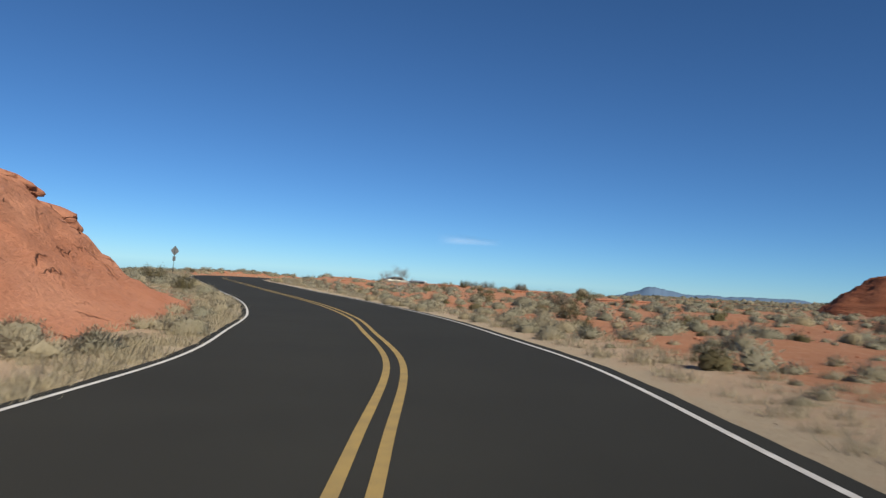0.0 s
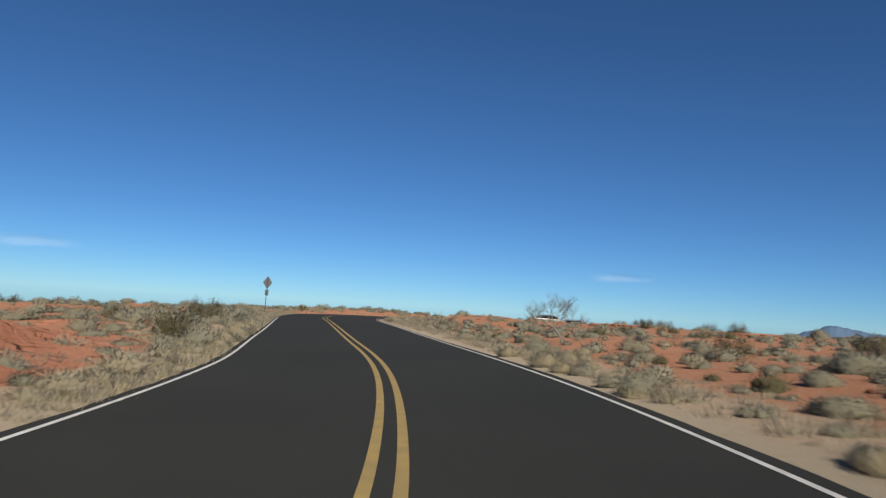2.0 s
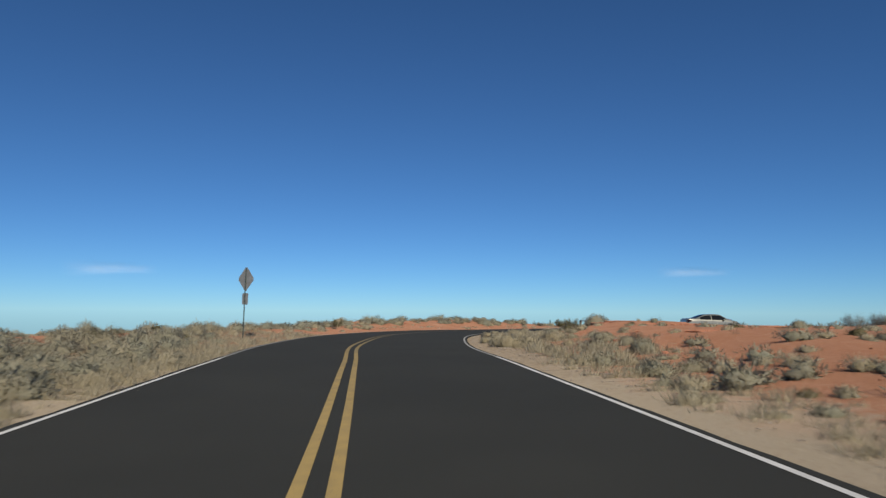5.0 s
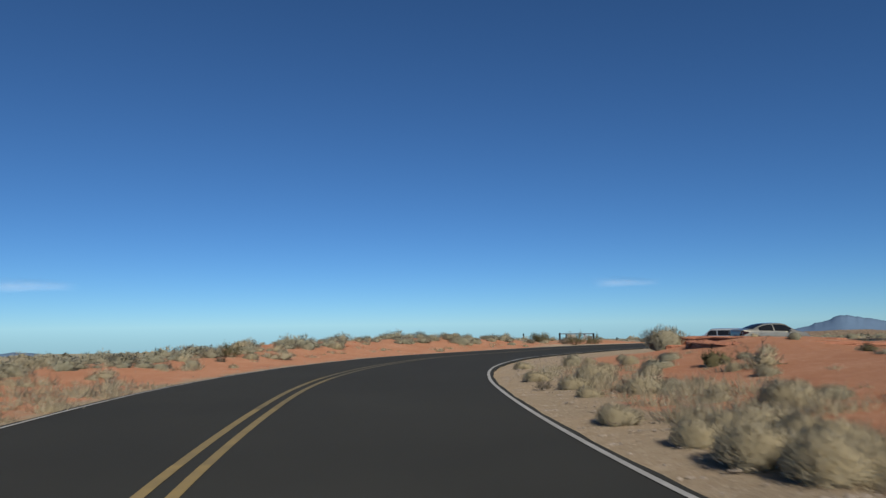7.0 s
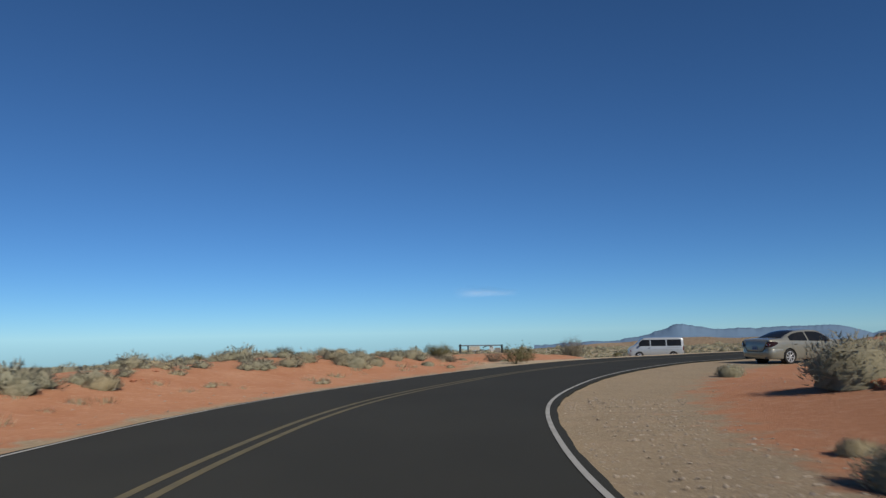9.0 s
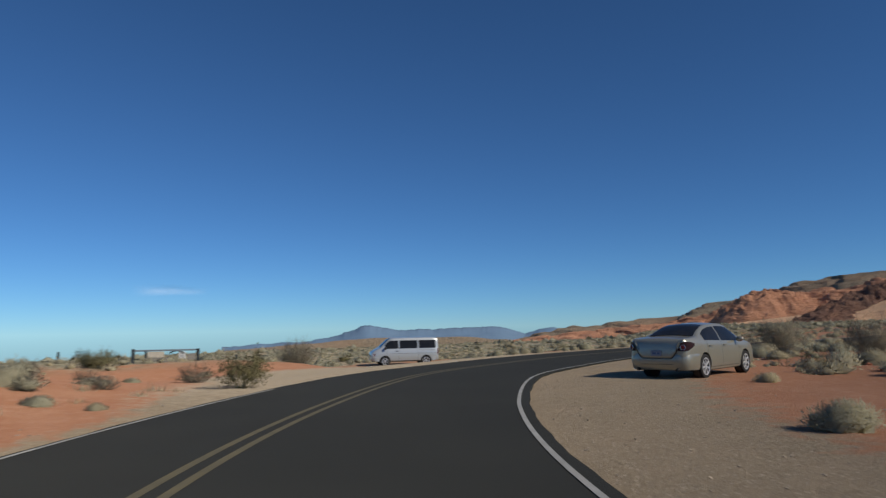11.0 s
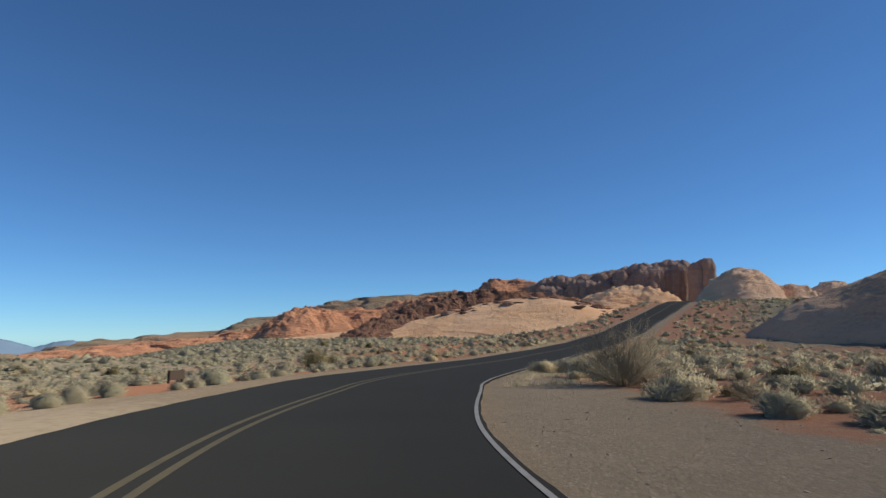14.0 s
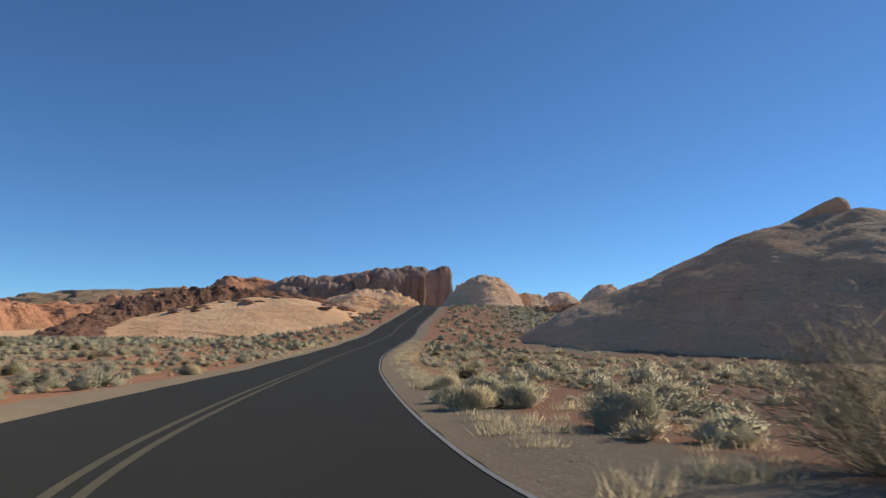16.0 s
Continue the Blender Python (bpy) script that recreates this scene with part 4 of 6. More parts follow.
SHRUBS = [("sage_shrub", SAGE, bush_arrays(1, 3000, 0.50, 0.58, 0.062, 0.40, 5, 0.11, 0.68, (5, 8), 0.5, True), "rounded grey-green sage shrub on red sand"),
          ("sage_shrub", SAGE, bush_arrays(2, 2800, 0.38, 0.64, 0.062, 0.36, 6, 0.11, 0.68, (5, 8), 0.5, True), "low grey-green sage shrub on red sand"),
          ("sage_shrub", SAGE, bush_arrays(3, 3400, 0.62, 0.66, 0.066, 0.42, 8, 0.11, 0.68, (5, 8), 0.5, True), "bushy grey-green sage shrub on red sand"),
          ("creosote_bush", OLIVE, twig_arrays(4, 60, 0.85, 0.75, 0.006, 2400), "olive green creosote bush on red sand"),
          ("dry_shrub", DRY, twig_arrays(5, 90, 0.55, 0.60, 0.006), "dry brown twiggy shrub on red sand"),
          ("straw_bush", STRAW, bush_arrays(6, 3800, 0.46, 0.54, 0.10, 0.55, 5, 0.055, 0.64, (5, 8), 0.5, True), "pale straw-coloured dry bush beside the road"),
          ("twiggy_bush", DRY, twig_arrays(7, 210, 1.0, 1.0, 0.0055), "tall open bush of thin grey-brown twigs"),
          ("sage_shrub", SAGE, bush_arrays(8, 3200, 0.44, 0.70, 0.066, 0.42, 8, 0.11, 0.68, (5, 8), 0.5, True), "spreading grey-green sage shrub on red sand")]
SHRUB_MESH = [tri_mesh(n, outward(t)[0], m, outward(t)[1]) for n, m, t, _ in SHRUBS]


def shrub(kind, x, y, size, high=1.0, turn=0.0):
    name, _, _, label = SHRUBS[kind]
    ob = new(name, SHRUB_MESH[kind])
    ob.matrix_world = pose(x, y, float(land([x], [y])[0]) - 0.03, 0, 0, turn) @ Matrix.Diagonal((size, size, size * high, 1))
    return tagged(ob, label, "bush", "desert shrubs")


# the ones that stand out: kind, place, size, height
for kind, x, y, size, high in ((2, -15.4, 91.8, 1.75, 0.95), (3, -18.5, 121.2, 1.2, 0.9), (6, -12.3, 141.0, 1.7, 1.1), (3, -24.5, 140.0, 1.9, 0.6), (4, -20.6, 117.0, 1.2, 0.9),
                               (3, 0.5, 64.2, 0.8, 0.9), (6, 13, 111.2, 1.6, 1.1), (6, 6, 108.5, 1.7, 1.0), (6, 8.6, 120.7, 1.7, 1.0), (7, 4.9, 118.6, 1.3, 1.05), (0, 7.9, 116.7, 1.3, 0.7), (5, 15.0, 125.4, 1.1, 1.0), (5, 16.4, 125.9, 0.9, 1.0), (4, 8.2, 119.9, 0.9, 0.8), (6, 4.5, 113.0, 1.5, 1.0), (4, 17, 122.5, 0.9, 0.9), (0, 2.4, 116.6, 1.1, 1.0), (2, 12, 122.8, 1.2, 1.0), (0, 15.5, 124.4, 1.2, 1.0),
                               (0, 18.5, 125.2, 1.2, 1.0), (5, 21, 126.4, 1.0, 1.0), (2, 0.6, 110.5, 1.2, 0.9), (0, -6, 102.4, 1.2, 0.9), (0, -10.4, 98.0, 1.1, 0.9), (4, -4.2, 100.0, 1.3, 0.9),
                               (4, 5, 117.3, 1.1, 0.8), (0, -1.5, 107.0, 1.3, 0.9), (2, -5.6, 15.4, 0.95, 0.9), (2, -26.6, 106.6, 0.9, 1.0), (7, -27.4, 107.6, 0.9, 1.0), (0, -26, 108.0, 0.8, 1.0), (5, -27.8, 109.6, 0.9, 1.0), (1, -26.6, 109.4, 0.7, 1.0), (0, -25.4, 110.9, 0.7, 1.0), (2, -24.8, 113.0, 0.8, 1.0), (4, -23.6, 119.0, 0.9, 1.0), (2, 1.3, 132.6, 0.75, 1.1), (0, 2, 134.1, 0.66, 1.1), (0, 2.9, 131.9, 0.54, 1.1), (2, 4.6, 132.3, 0.88, 1.1), (1, 6.8, 133.2, 0.50, 1.1), (7, 7.4, 133.0, 0.8, 0.9), (3, 24.8, 144.5, 1.38, 1.1), (1, -3.8, 132.7, 0.62, 1.1), (0, -2.3, 132.1, 0.72, 1.1), (2, -2.6, 131.0, 0.68, 1.1), (7, 0.6, 134.3, 0.75, 1.1), (0, -1.4, 131.0, 0.70, 1.1), (2, -0.4, 131.6, 0.75, 1.1), (7, 3.6, 132.0, 0.64, 1.1), (4, 6.1, 132.4, 0.45, 1.1), (2, -7, 11.4, 0.95, 1.0), (3, -22, 52.0, 1.5, 0.9),
    (3, -24, 136.5, 1.50, 0.75), (4, -26.9, 133.0, 1.56, 1.0), (1, -23.9, 110.4, 0.63, 1.0), (4, -22.9, 113.5, 0.67, 1.0), (0, -22.9, 109.8, 0.40, 1.0), (1, -22.3, 116.6, 0.47, 1.0),
    (0, -20.1, 127.1, 0.62, 1.0), (7, -19.1, 130.2, 0.68, 1.0), (3, -19.7, 113.7, 1.10, 1.0), (0, -14, 101.2, 0.9, 1.1), (5, -8.4, 107.1, 0.57, 1.0), (5, 2.4, 21.9, 0.70, 1.0),
    (7, 2.6, 19.7, 0.74, 1.0), (2, 2.9, 17.8, 0.64, 1.0), (3, 4.5, 21.4, 0.59, 1.0), (0, 1.5, 24.1, 0.67, 1.0), (5, 1, 26.0, 0.55, 1.0), (4, -0.6, 31.2, 0.51, 1.0),
    (3, 5.5, 28.8, 0.99, 1.0), (0, 3, 34.2, 0.81, 1.0), (5, 5.2, 132.8, 0.88, 1.0), (7, 9.3, 133.8, 0.8, 0.9), (0, 7.2, 133.5, 0.51, 1.0), (3, 21.4, 141.6, 1.28, 1.0),
    (5, 12.4, 134.5, 0.42, 1.0), (5, 27.3, 137.2, 0.98, 1.0), (4, -19.2, 76.8, 0.40, 1.0), (0, -17, 75.9, 0.41, 1.0), (7, -16.2, 82.5, 0.59, 1.0),
    (1, -17.3, 77.5, 0.40, 1.0), (5, -18, 78.6, 0.52, 1.0), (2, -11.7, 87.7, 0.45, 1.0), (5, -18.3, 75.3, 0.47, 1.0), (5, -18.4, 77.5, 0.40, 1.0),
    (0, -14.9, 79.6, 0.40, 1.0), (4, -16.3, 76.6, 0.40, 1.0), (0, -31.7, 80.6, 0.48, 1.0), (1, -31.4, 81.0, 0.55, 1.0), (7, -31.1, 81.4, 0.45, 1.0), (2, -30.7, 82.5, 0.53, 1.0),
    (4, -31, 81.6, 0.40, 1.0), (4, -31.2, 85.0, 0.48, 1.0), (3, -32, 87.1, 0.68, 1.0), (5, -31.1, 87.0, 0.60, 1.0), (0, -31.4, 93.1, 0.86, 1.0), (5, -30.8, 95.1, 0.82, 1.0),
    (1, -31.4, 90.2, 0.51, 1.0), (5, -2.7, 36.6, 0.85, 1.0), (5, -2.1, 39.1, 0.47, 1.0), (5, -0.8, 31.1, 0.61, 1.0), (0, -1.7, 35.1, 0.53, 1.0), (4, -1, 32.7, 0.40, 1.0),
    (0, -5.5, 50.1, 0.82, 1.0), (3, 2.8, 42.2, 0.98, 1.0), (1, 3, 51.4, 0.97, 1.0), (2, 2.3, 44.9, 0.80, 1.0), (7, -0.1, 44.9, 1.11, 1.0), (3, 2.6, 75.3, 0.95, 1.0),
    (5, -2.8, 42.3, 0.50, 1.0), (0, -12.2, 34.6, 0.50, 1.0), (7, -13.4, 34.4, 0.55, 1.0), (3, -14.2, 37.6, 1.15, 1.0), (5, -10, 31.1, 0.40, 1.0),
    (4, -10.1, 31.7, 0.40, 1.0), (7, -11.6, 34.9, 0.42, 1.0), (5, -1.8, 42.2, 0.67, 1.0), (5, -2.2, 35.1, 0.6, 1.0), (7, -1.8, 34.7, 0.55, 1.0), (7, -1.2, 32.5, 0.6, 1.0), (2, -0.8, 31.2, 0.65, 1.0), (0, 0.0, 39.9, 0.93, 0.9), (5, 1.2, 39.7, 0.7, 1.0),
    (5, -4.0, 39.5, 0.75, 1.0), (5, -6.3, 51.0, 0.7, 1.0), (5, -9.7, 30.9, 0.42, 1.0), (4, -14.5, 38.2, 0.9, 1.6), (5, -11.9, 36.6, 0.62, 1.0), (5, -13.1, 38.9, 1.0, 0.8), (5, -14.7, 42.6, 1.1, 0.8), (5, -16.2, 45.6, 1.0, 0.8), (0, -17.9, 39.7, 0.8, 1.0), (1, -15.8, 36.2, 0.9, 1.0),
    (5, -18.2, 79.1, 0.95, 1.0), (5, -18.6, 76.7, 0.65, 1.0), (7, -16.6, 80.7, 0.75, 0.8), (5, -17.4, 77.2, 0.45, 1.0), (0, -16.8, 76.5, 0.55, 1.0), (5, -15.4, 78.0, 0.45, 1.0), (5, -20.3, 83.5, 0.6, 0.9), (5, -18.4, 86.7, 0.46, 1.0), (5, -17.9, 81.7, 0.6, 1.0), (5, -16.7, 69.8, 0.95, 1.0), (5, -16.3, 69.2, 0.9, 1.1), (5, -17.9, 72.3, 0.6, 1.0), (5, -17.1, 70.7, 0.7, 1.0), (5, -16.7, 71.3, 0.7, 1.0),
    (5, -19.5, 78.7, 0.65, 0.9), (5, -15.8, 70.6, 0.8, 1.0), (0, -14.8, 74.1, 0.55, 1.0), (0, -15.1, 76.7, 0.5, 1.0), (0, -2.2, 114.2, 1.2, 0.8), (0, 1.8, 115.2, 0.95, 0.9)):
    shrub(kind, x, y, size, high, 40 * kind + 13 * x)

rnd = random.Random(61)
for k in range(20):      # pale bushes on the verge of the bend
    s = START + rnd.uniform(60, 92)
    i = int(np.searchsorted(ALONG, s))
    px, py = CENTRE[i] + RIGHT[i] * (float(lane_right(s)) + rnd.uniform(1.9, 5.5))
    shrub((5, 5, 0, 5, 4)[k % 5], px, py, rnd.uniform(0.4, 0.85), rnd.uniform(0.9, 1.3), rnd.uniform(0, 360))
near = sites(21, 175, -46, 34, 4, 128, 1.6, 1.4, 0.8)
rng = np.random.default_rng(22)
for (x, y) in near:
    shrub(int(rng.choice(8, p=[0.19, 0.19, 0.16, 0.07, 0.09, 0.15, 0.02, 0.13])), x, y, 0.45 + 1.1 * rng.uniform(0, 1) ** 1.5, rng.uniform(0.75, 1.2), rng.uniform(0, 360))

def verge(seed, count, t0, t1, side, near_edge, wide):
    rng = np.random.default_rng(seed)
    s = START + rng.uniform(t0, t1, count)
    k = np.searchsorted(ALONG, s).clip(1, len(ALONG) - 1)
    off = near_edge + wide * rng.uniform(0, 1, count) ** 1.5
    w = (lane_right(s) + off) if side > 0 else -(lane_left(s) + off)
    p = CENTRE[k] + RIGHT[k] * w[:, None]
    return p[(red_rock_z(p[:, 0], p[:, 1]) < 0.3) & (waves(p[:, 0], p[:, 1], 5.0, seed, 3) > rng.uniform(-1.0, 0.5, count))]


def beside(*where):
    """Places of shrubs beside the road, clear of the pull-outs."""
    p = verge(*where)
    s, lat = by_road(p[:, 0], p[:, 1])
    thin = np.random.default_rng(where[0] + 7).uniform(0, 1, len(p)) < np.interp(s - START, [4, 10, 46, 56], [0.2, 0.55, 0.55, 0.1]) * (lat < -5.5)
    return p[(np.abs(lat) > np.interp(s - START, [70, 92, 150, 160], [5.0, 9.0, 9.0, 5.0]) * (lat > 0)) & ~thin]


mid_sage = [bush_arrays(30 + k, 230, 0.36 + 0.04 * (k % 4), 0.50 + 0.05 * (k % 3), 0.09, 0.35, 3, 0.15, 0.55, (3, 5), 0.4, True) for k in range(8)]
far_sage = [bush_arrays(40 + k, 6, 0.40, 0.62, 0.30, 0.3, 1, 0.15, 1.5, (3, 4)) for k in range(8)]
NEAR_BOX = (-50, 62, 0, 168)
rng = np.random.default_rng(32)


def uneven(count, lo, hi):
    """Sizes of plants: many small ones, few large ones."""
    return lo + (hi - lo) * rng.uniform(0, 1, count) ** 1.8


p = sites(31, 2900, *NEAR_BOX, 1.5, 1.5, 0.8)
edge_sage = [bush_arrays(200 + k, 850, 0.36 + 0.04 * (k % 4), 0.50 + 0.05 * (k % 3), 0.065, 0.35, 4, 0.13, 0.52, (3, 5), 0.38, True) for k in range(8)]
q = np.concatenate([beside(90, 760, 66, 117, -1, 4.2, 12), beside(91, 190, 2, 64, 1, 1.5, 14), beside(92, 240, 4, 66, -1, 1.2, 10), beside(95, 160, 46, 70, -1, 1.3, 10), beside(101, 170, 58, 76, -1, 1.8, 9)])
p = np.concatenate([p, beside(93, 420, 120, 240, 1, 5.5, 26), beside(94, 420, 150, 240, -1, 2.0, 30)])
straw = [bush_arrays(220 + k, 800, 0.34 + 0.04 * (k % 3), 0.46 + 0.05 * (k % 3), 0.085, 0.5, 4, 0.075, 0.5, (3, 5), 0.38, True) for k in range(6)]
r = np.concatenate([beside(97, 170, 2, 66, -1, 0.8, 4.0), beside(98, 60, 2, 64, 1, 1.3, 5.0), beside(99, 30, 60, 92, 1, 2.4, 6.0), beside(100, 60, 66, 110, -1, 1.5, 8.0)])
scatter("straw_mounds", straw, r, uneven(len(r), 0.45, 1.3), 205, STRAW, "rounded straw-coloured dry bushes along the road", "scrub")
scatter("roadside_scrub", edge_sage, q, uneven(len(q), 0.4, 1.35), 204, SAGE, "pale grey-green sage mounds along the road", "scrub")
plain_sage = [bush_arrays(300 + k, 78, 0.36, 0.56, 0.10, 0.35, 2, 0.17, 0.66, (3, 6), 0.5, True) for k in range(6)]
q = np.concatenate([sites(301, 4600, -20, 85, 132, 200, 3.0, 3.0), sites(302, 1700, 8, 75, 95, 135, 1.5, 3.0)])
scatter("plain_scrub", plain_sage, q, uneven(len(q), 0.35, 1.15), 303, SAGE, "dense grey-green sage scrub on the open plain", "scrub")
scatter("sage_scrub", mid_sage, p, uneven(len(p), 0.35, 1.5), 33, SAGE, "grey-green sage scrub covering the desert floor", "scrub")
p = sites(34, 480, *NEAR_BOX, 1.5, 1.5, 0.8)
scatter("dry_scrub", [twig_arrays(50 + k, 12, 0.5, 0.55, 0.007) for k in range(4)], p, uneven(len(p), 0.4, 1.3), 36, DRY, "dry brown scrub on the desert floor", "scrub")
p = sites(37, 330, *NEAR_BOX, 1.5, 1.5, 0.8)
scatter("olive_scrub", [bush_arrays(60 + k, 420, 0.60, 0.6, 0.11, 0.5, 5, 0.08, 0.6, (4, 6), 0.5, True) for k in range(3)], p, uneven(len(p), 0.4, 1.3), 39, OLIVE, "olive green scrub on the desert floor", "scrub")
p = sites(47, 1200, *NEAR_BOX, 1.2, 1.2, 0.9, 9.0)
scatter("straw_scrub", [bush_arrays(65 + k, 150, 0.36, 0.45, 0.12, 0.5, 3, 0.10, 0.58, (3, 5), 0.42, mound=True) for k in range(4)], p, uneven(len(p), 0.4, 1.3), 49, STRAW, "straw-coloured dry scrub on the desert floor", "scrub")
p = np.concatenate([sites(41, 13000, 40, 330, 60, 420, 2.0, 2.0, 0.9, 30.0), sites(42, 2500, -200, -40, -20, 320, 2.0, 2.0, 0.9, 30.0), sites(43, 4500, 20, 260, -60, 150, 2.0, 2.0, 0.9, 30.0),
                    sites(44, 6500, -120, 260, 150, 450, 3, 3, 0.9, 30.0), sites(48, 2500, 250, 480, 180, 520, 3, 3, 0.9, 40.0)])
p = p[~((p[:, 0] > NEAR_BOX[0]) & (p[:, 0] < NEAR_BOX[1]) & (p[:, 1] > NEAR_BOX[2]) & (p[:, 1] < NEAR_BOX[3]))]
scatter("far_scrub", far_sage, p, uneven(len(p), 0.6, 2.0), 46, SAGE, "sage scrub spread over the far plain", "scrub")


p = np.concatenate([verge(51, 800, 2, 64, 1, 0.95, 2.6), verge(52, 900, 2, 70, -1, 0.42, 4.0), verge(60, 600, -2, 66, -1, 0.34, 1.0), verge(53, 260, 60, 90, 1, 1.5, 4.5), verge(54, 160, 74, 118, -1, 2.2, 5.0), verge(59, 900, 58, 82, -1, 0.4, 5.0), verge(55, 900, 146, 230, 1, 0.9, 4.0), verge(56, 500, 188, 240, -1, 0.9, 4.0)])
scatter("dry_grass", [tuft_arrays(70 + k, 60, 0.25, 0.28) for k in range(4)], p, np.random.default_rng(57).uniform(0.5, 1.25, len(p)), 58, STRAW, "straw-coloured dry grass along the road edges", "grass")
p = verge(151, 150, 62, 80, 1, 1.6, 2.6)
scatter("tall_grass", [tuft_arrays(170 + k, 100, 0.36, 0.30) for k in range(5)], p, np.random.default_rng(152).uniform(0.55, 1.35, len(p)), 153, STRAW, "tall pale dry grass along the inside of the bend", "grass")


def tube(bm, a, b, ra, rb, sides=5):
    way = (b - a).normalized()
    u = way.orthogonal().normalized()
    w = way.cross(u)
    ring = []
    for p, r in ((a, ra), (b, rb)):
        ring.append([bm.verts.new(p + (u * math.cos(2 * math.pi * k / sides) + w * math.sin(2 * math.pi * k / sides)) * r) for k in range(sides)])
    for k in range(sides):
        bm.faces.new((ring[0][k], ring[0][(k + 1) % sides], ring[1][(k + 1) % sides], ring[1][k]))


def bare_tree(x, y, seed, high):
    """A leafless desert tree: a leaning forked trunk and a fan of thin twigs."""
    rnd = random.Random(seed)
    root = new("bare_tree")
    trunk, twigs = bmesh.new(), bmesh.new()

    def grow(p, way, length, r, depth):
        steps = 3
        for k in range(steps):
            way = (way + Vector((rnd.gauss(0, 0.16), rnd.gauss(0, 0.16), rnd.gauss(0.05, 0.10)))).normalized()
            q = p + way * length / steps
            tube(trunk if depth < 2 else twigs, p, q, r * (1 - 0.22 * k), r * (1 - 0.22 * (k + 1)), 6 if depth < 2 else 3)
            p = q
            if depth < 4 and (k > 0 or depth > 1):
                for _ in range(2 if depth < 3 else 1):
                    turn = Vector((rnd.gauss(0, 1), rnd.gauss(0, 1), rnd.gauss(0.15, 0.6))).normalized()
                    grow(p, (way * 0.75 + turn * 0.75).normalized(), length * rnd.uniform(0.5, 0.75), max(r * 0.5, 0.0026), depth + 1)
    fork = Vector((-0.42, 0.10, high * 0.30))
    tube(trunk, Vector((0, 0, -0.15)), Vector((-0.17, 0.04, high * 0.14)), 0.048, 0.040, 7)
    tube(trunk, Vector((-0.17, 0.04, high * 0.14)), fork, 0.040, 0.034, 7)
    for lean in ((-1.0, 0.2, 0.22), (-0.8, -0.3, 0.5), (-0.3, 0.25, 0.75), (0.3, -0.2, 0.75), (0.9, 0.1, 0.35), (0.25, 0.8, 0.4)):
        grow(fork, Vector(lean).normalized(), high * 0.34, 0.021, 0)
    part("trunk", trunk, BARK, root, smooth=True)
    part("crown", twigs, BARK, root, "bare grey-brown twigs")
    root.matrix_world = pose(x, y, float(land([x], [y])[0]))
    return tagged(root, "leafless grey-brown desert tree with spreading twigs", "tree")


bare_tree(-2.6, 46.2, 5, 2.1)


def ledge(x, y, turn, long, wide, high, seed):
    """A flat slab of red rock that breaks out of the sand."""
    bm = bmesh.new()
    n, rnd = 30, random.Random(seed)
    ring = []
    for k in range(n):
        a = 2 * math.pi * k / n
        r = 1 + 0.14 * math.sin(3 * a + seed) + 0.10 * math.sin(5 * a + 2 * seed) + rnd.uniform(-0.06, 0.06)
        ring.append((math.cos(a) * r * long, math.sin(a) * r * wide))
    rows = []
    for f, z in ((1.0, -0.3), (1.0, high * 0.35), (0.95, high * 0.45), (1.02, high * 0.62), (1.0, high * 0.95), (0.93, high), (0.5, high * 1.08)):
        rows.append([bm.verts.new((px * f + rnd.uniform(-0.04, 0.04), py * f + rnd.uniform(-0.04, 0.04), z + rnd.uniform(-0.02, 0.02) * (z > 0))) for px, py in ring])
    for a, b in zip(rows, rows[1:]):
        for k in range(n):
            bm.faces.new((a[k], a[(k + 1) % n], b[(k + 1) % n], b[k]))
    bm.faces.new(rows[-1])
    ob = part("rock_ledge", bm, RED_ROCK)
    ob.matrix_world = pose(x, y, float(land([x], [y])[0]) - 0.05, 0, 0, turn)
    return tagged(ob, "flat red sandstone ledge breaking out of the sand", "rock", "rock ledges")


for x, y, turn, long, wide, high, seed in ((-14.4, 86.0, -78, 2.3, 0.7, 0.09, 31), (-12.6, 90.4, -38, 2.8, 0.8, 0.14, 1), (-9.0, 87.6, -35, 1.7, 0.6, 0.12, 2), (-11.0, 79.0, 30, 1.6, 0.6, 0.12, 4), (-6.2, 86.0, 10, 2.2, 0.8, 0.16, 5),
                                           (1.0, 76.0, 25, 2.4, 0.9, 0.18, 6), (9.0, 70.0, 35, 3.0, 1.0, 0.22, 7), (16.0, 60.0, 30, 3.2, 1.0, 0.22, 8)):
    ledge(x, y, turn, long, wide, high, seed)
rnd = random.Random(77)
for k in range(26):
    x, y = rnd.uniform(-17, 9), rnd.uniform(70, 97)
    if abs(float(by_road([x], [y])[1][0])) > 9.5 and y < 95.5 - 0.3 * abs(x + 6):
        ledge(x, y, rnd.uniform(-5, 40), rnd.uniform(0.5, 1.5), rnd.uniform(0.25, 0.5), rnd.uniform(0.05, 0.12), 20 + k)


def stones(name, places, lo, hi, seed, material, label):
    """Loose stones and pebbles, each a small broken lump."""
    rng = np.random.default_rng(seed)
    bm = bmesh.new()
    bmesh.ops.create_icosphere(bm, subdivisions=1, radius=1.0)
    v = np.array([q.co[:] for q in bm.verts])
    f = np.array([[q.index for q in face.verts] for face in bm.faces])
    bm.free()
    z = land(places[:, 0], places[:, 1])
    out = []
    for (x, y), h in zip(places, z):
        s = math.exp(rng.uniform(math.log(lo), math.log(hi)))
        w = v * (1 + 0.25 * rng.normal(0, 1, (len(v), 1))) * s * rng.uniform(0.6, 1.3, 3) * (1, 1, 0.7)
        out.append((w + (x, y, h + 0.15 * s))[f])
    return tagged(new(name, tri_mesh(name, np.concatenate(out), material)), label, "stones", kind="stuff")


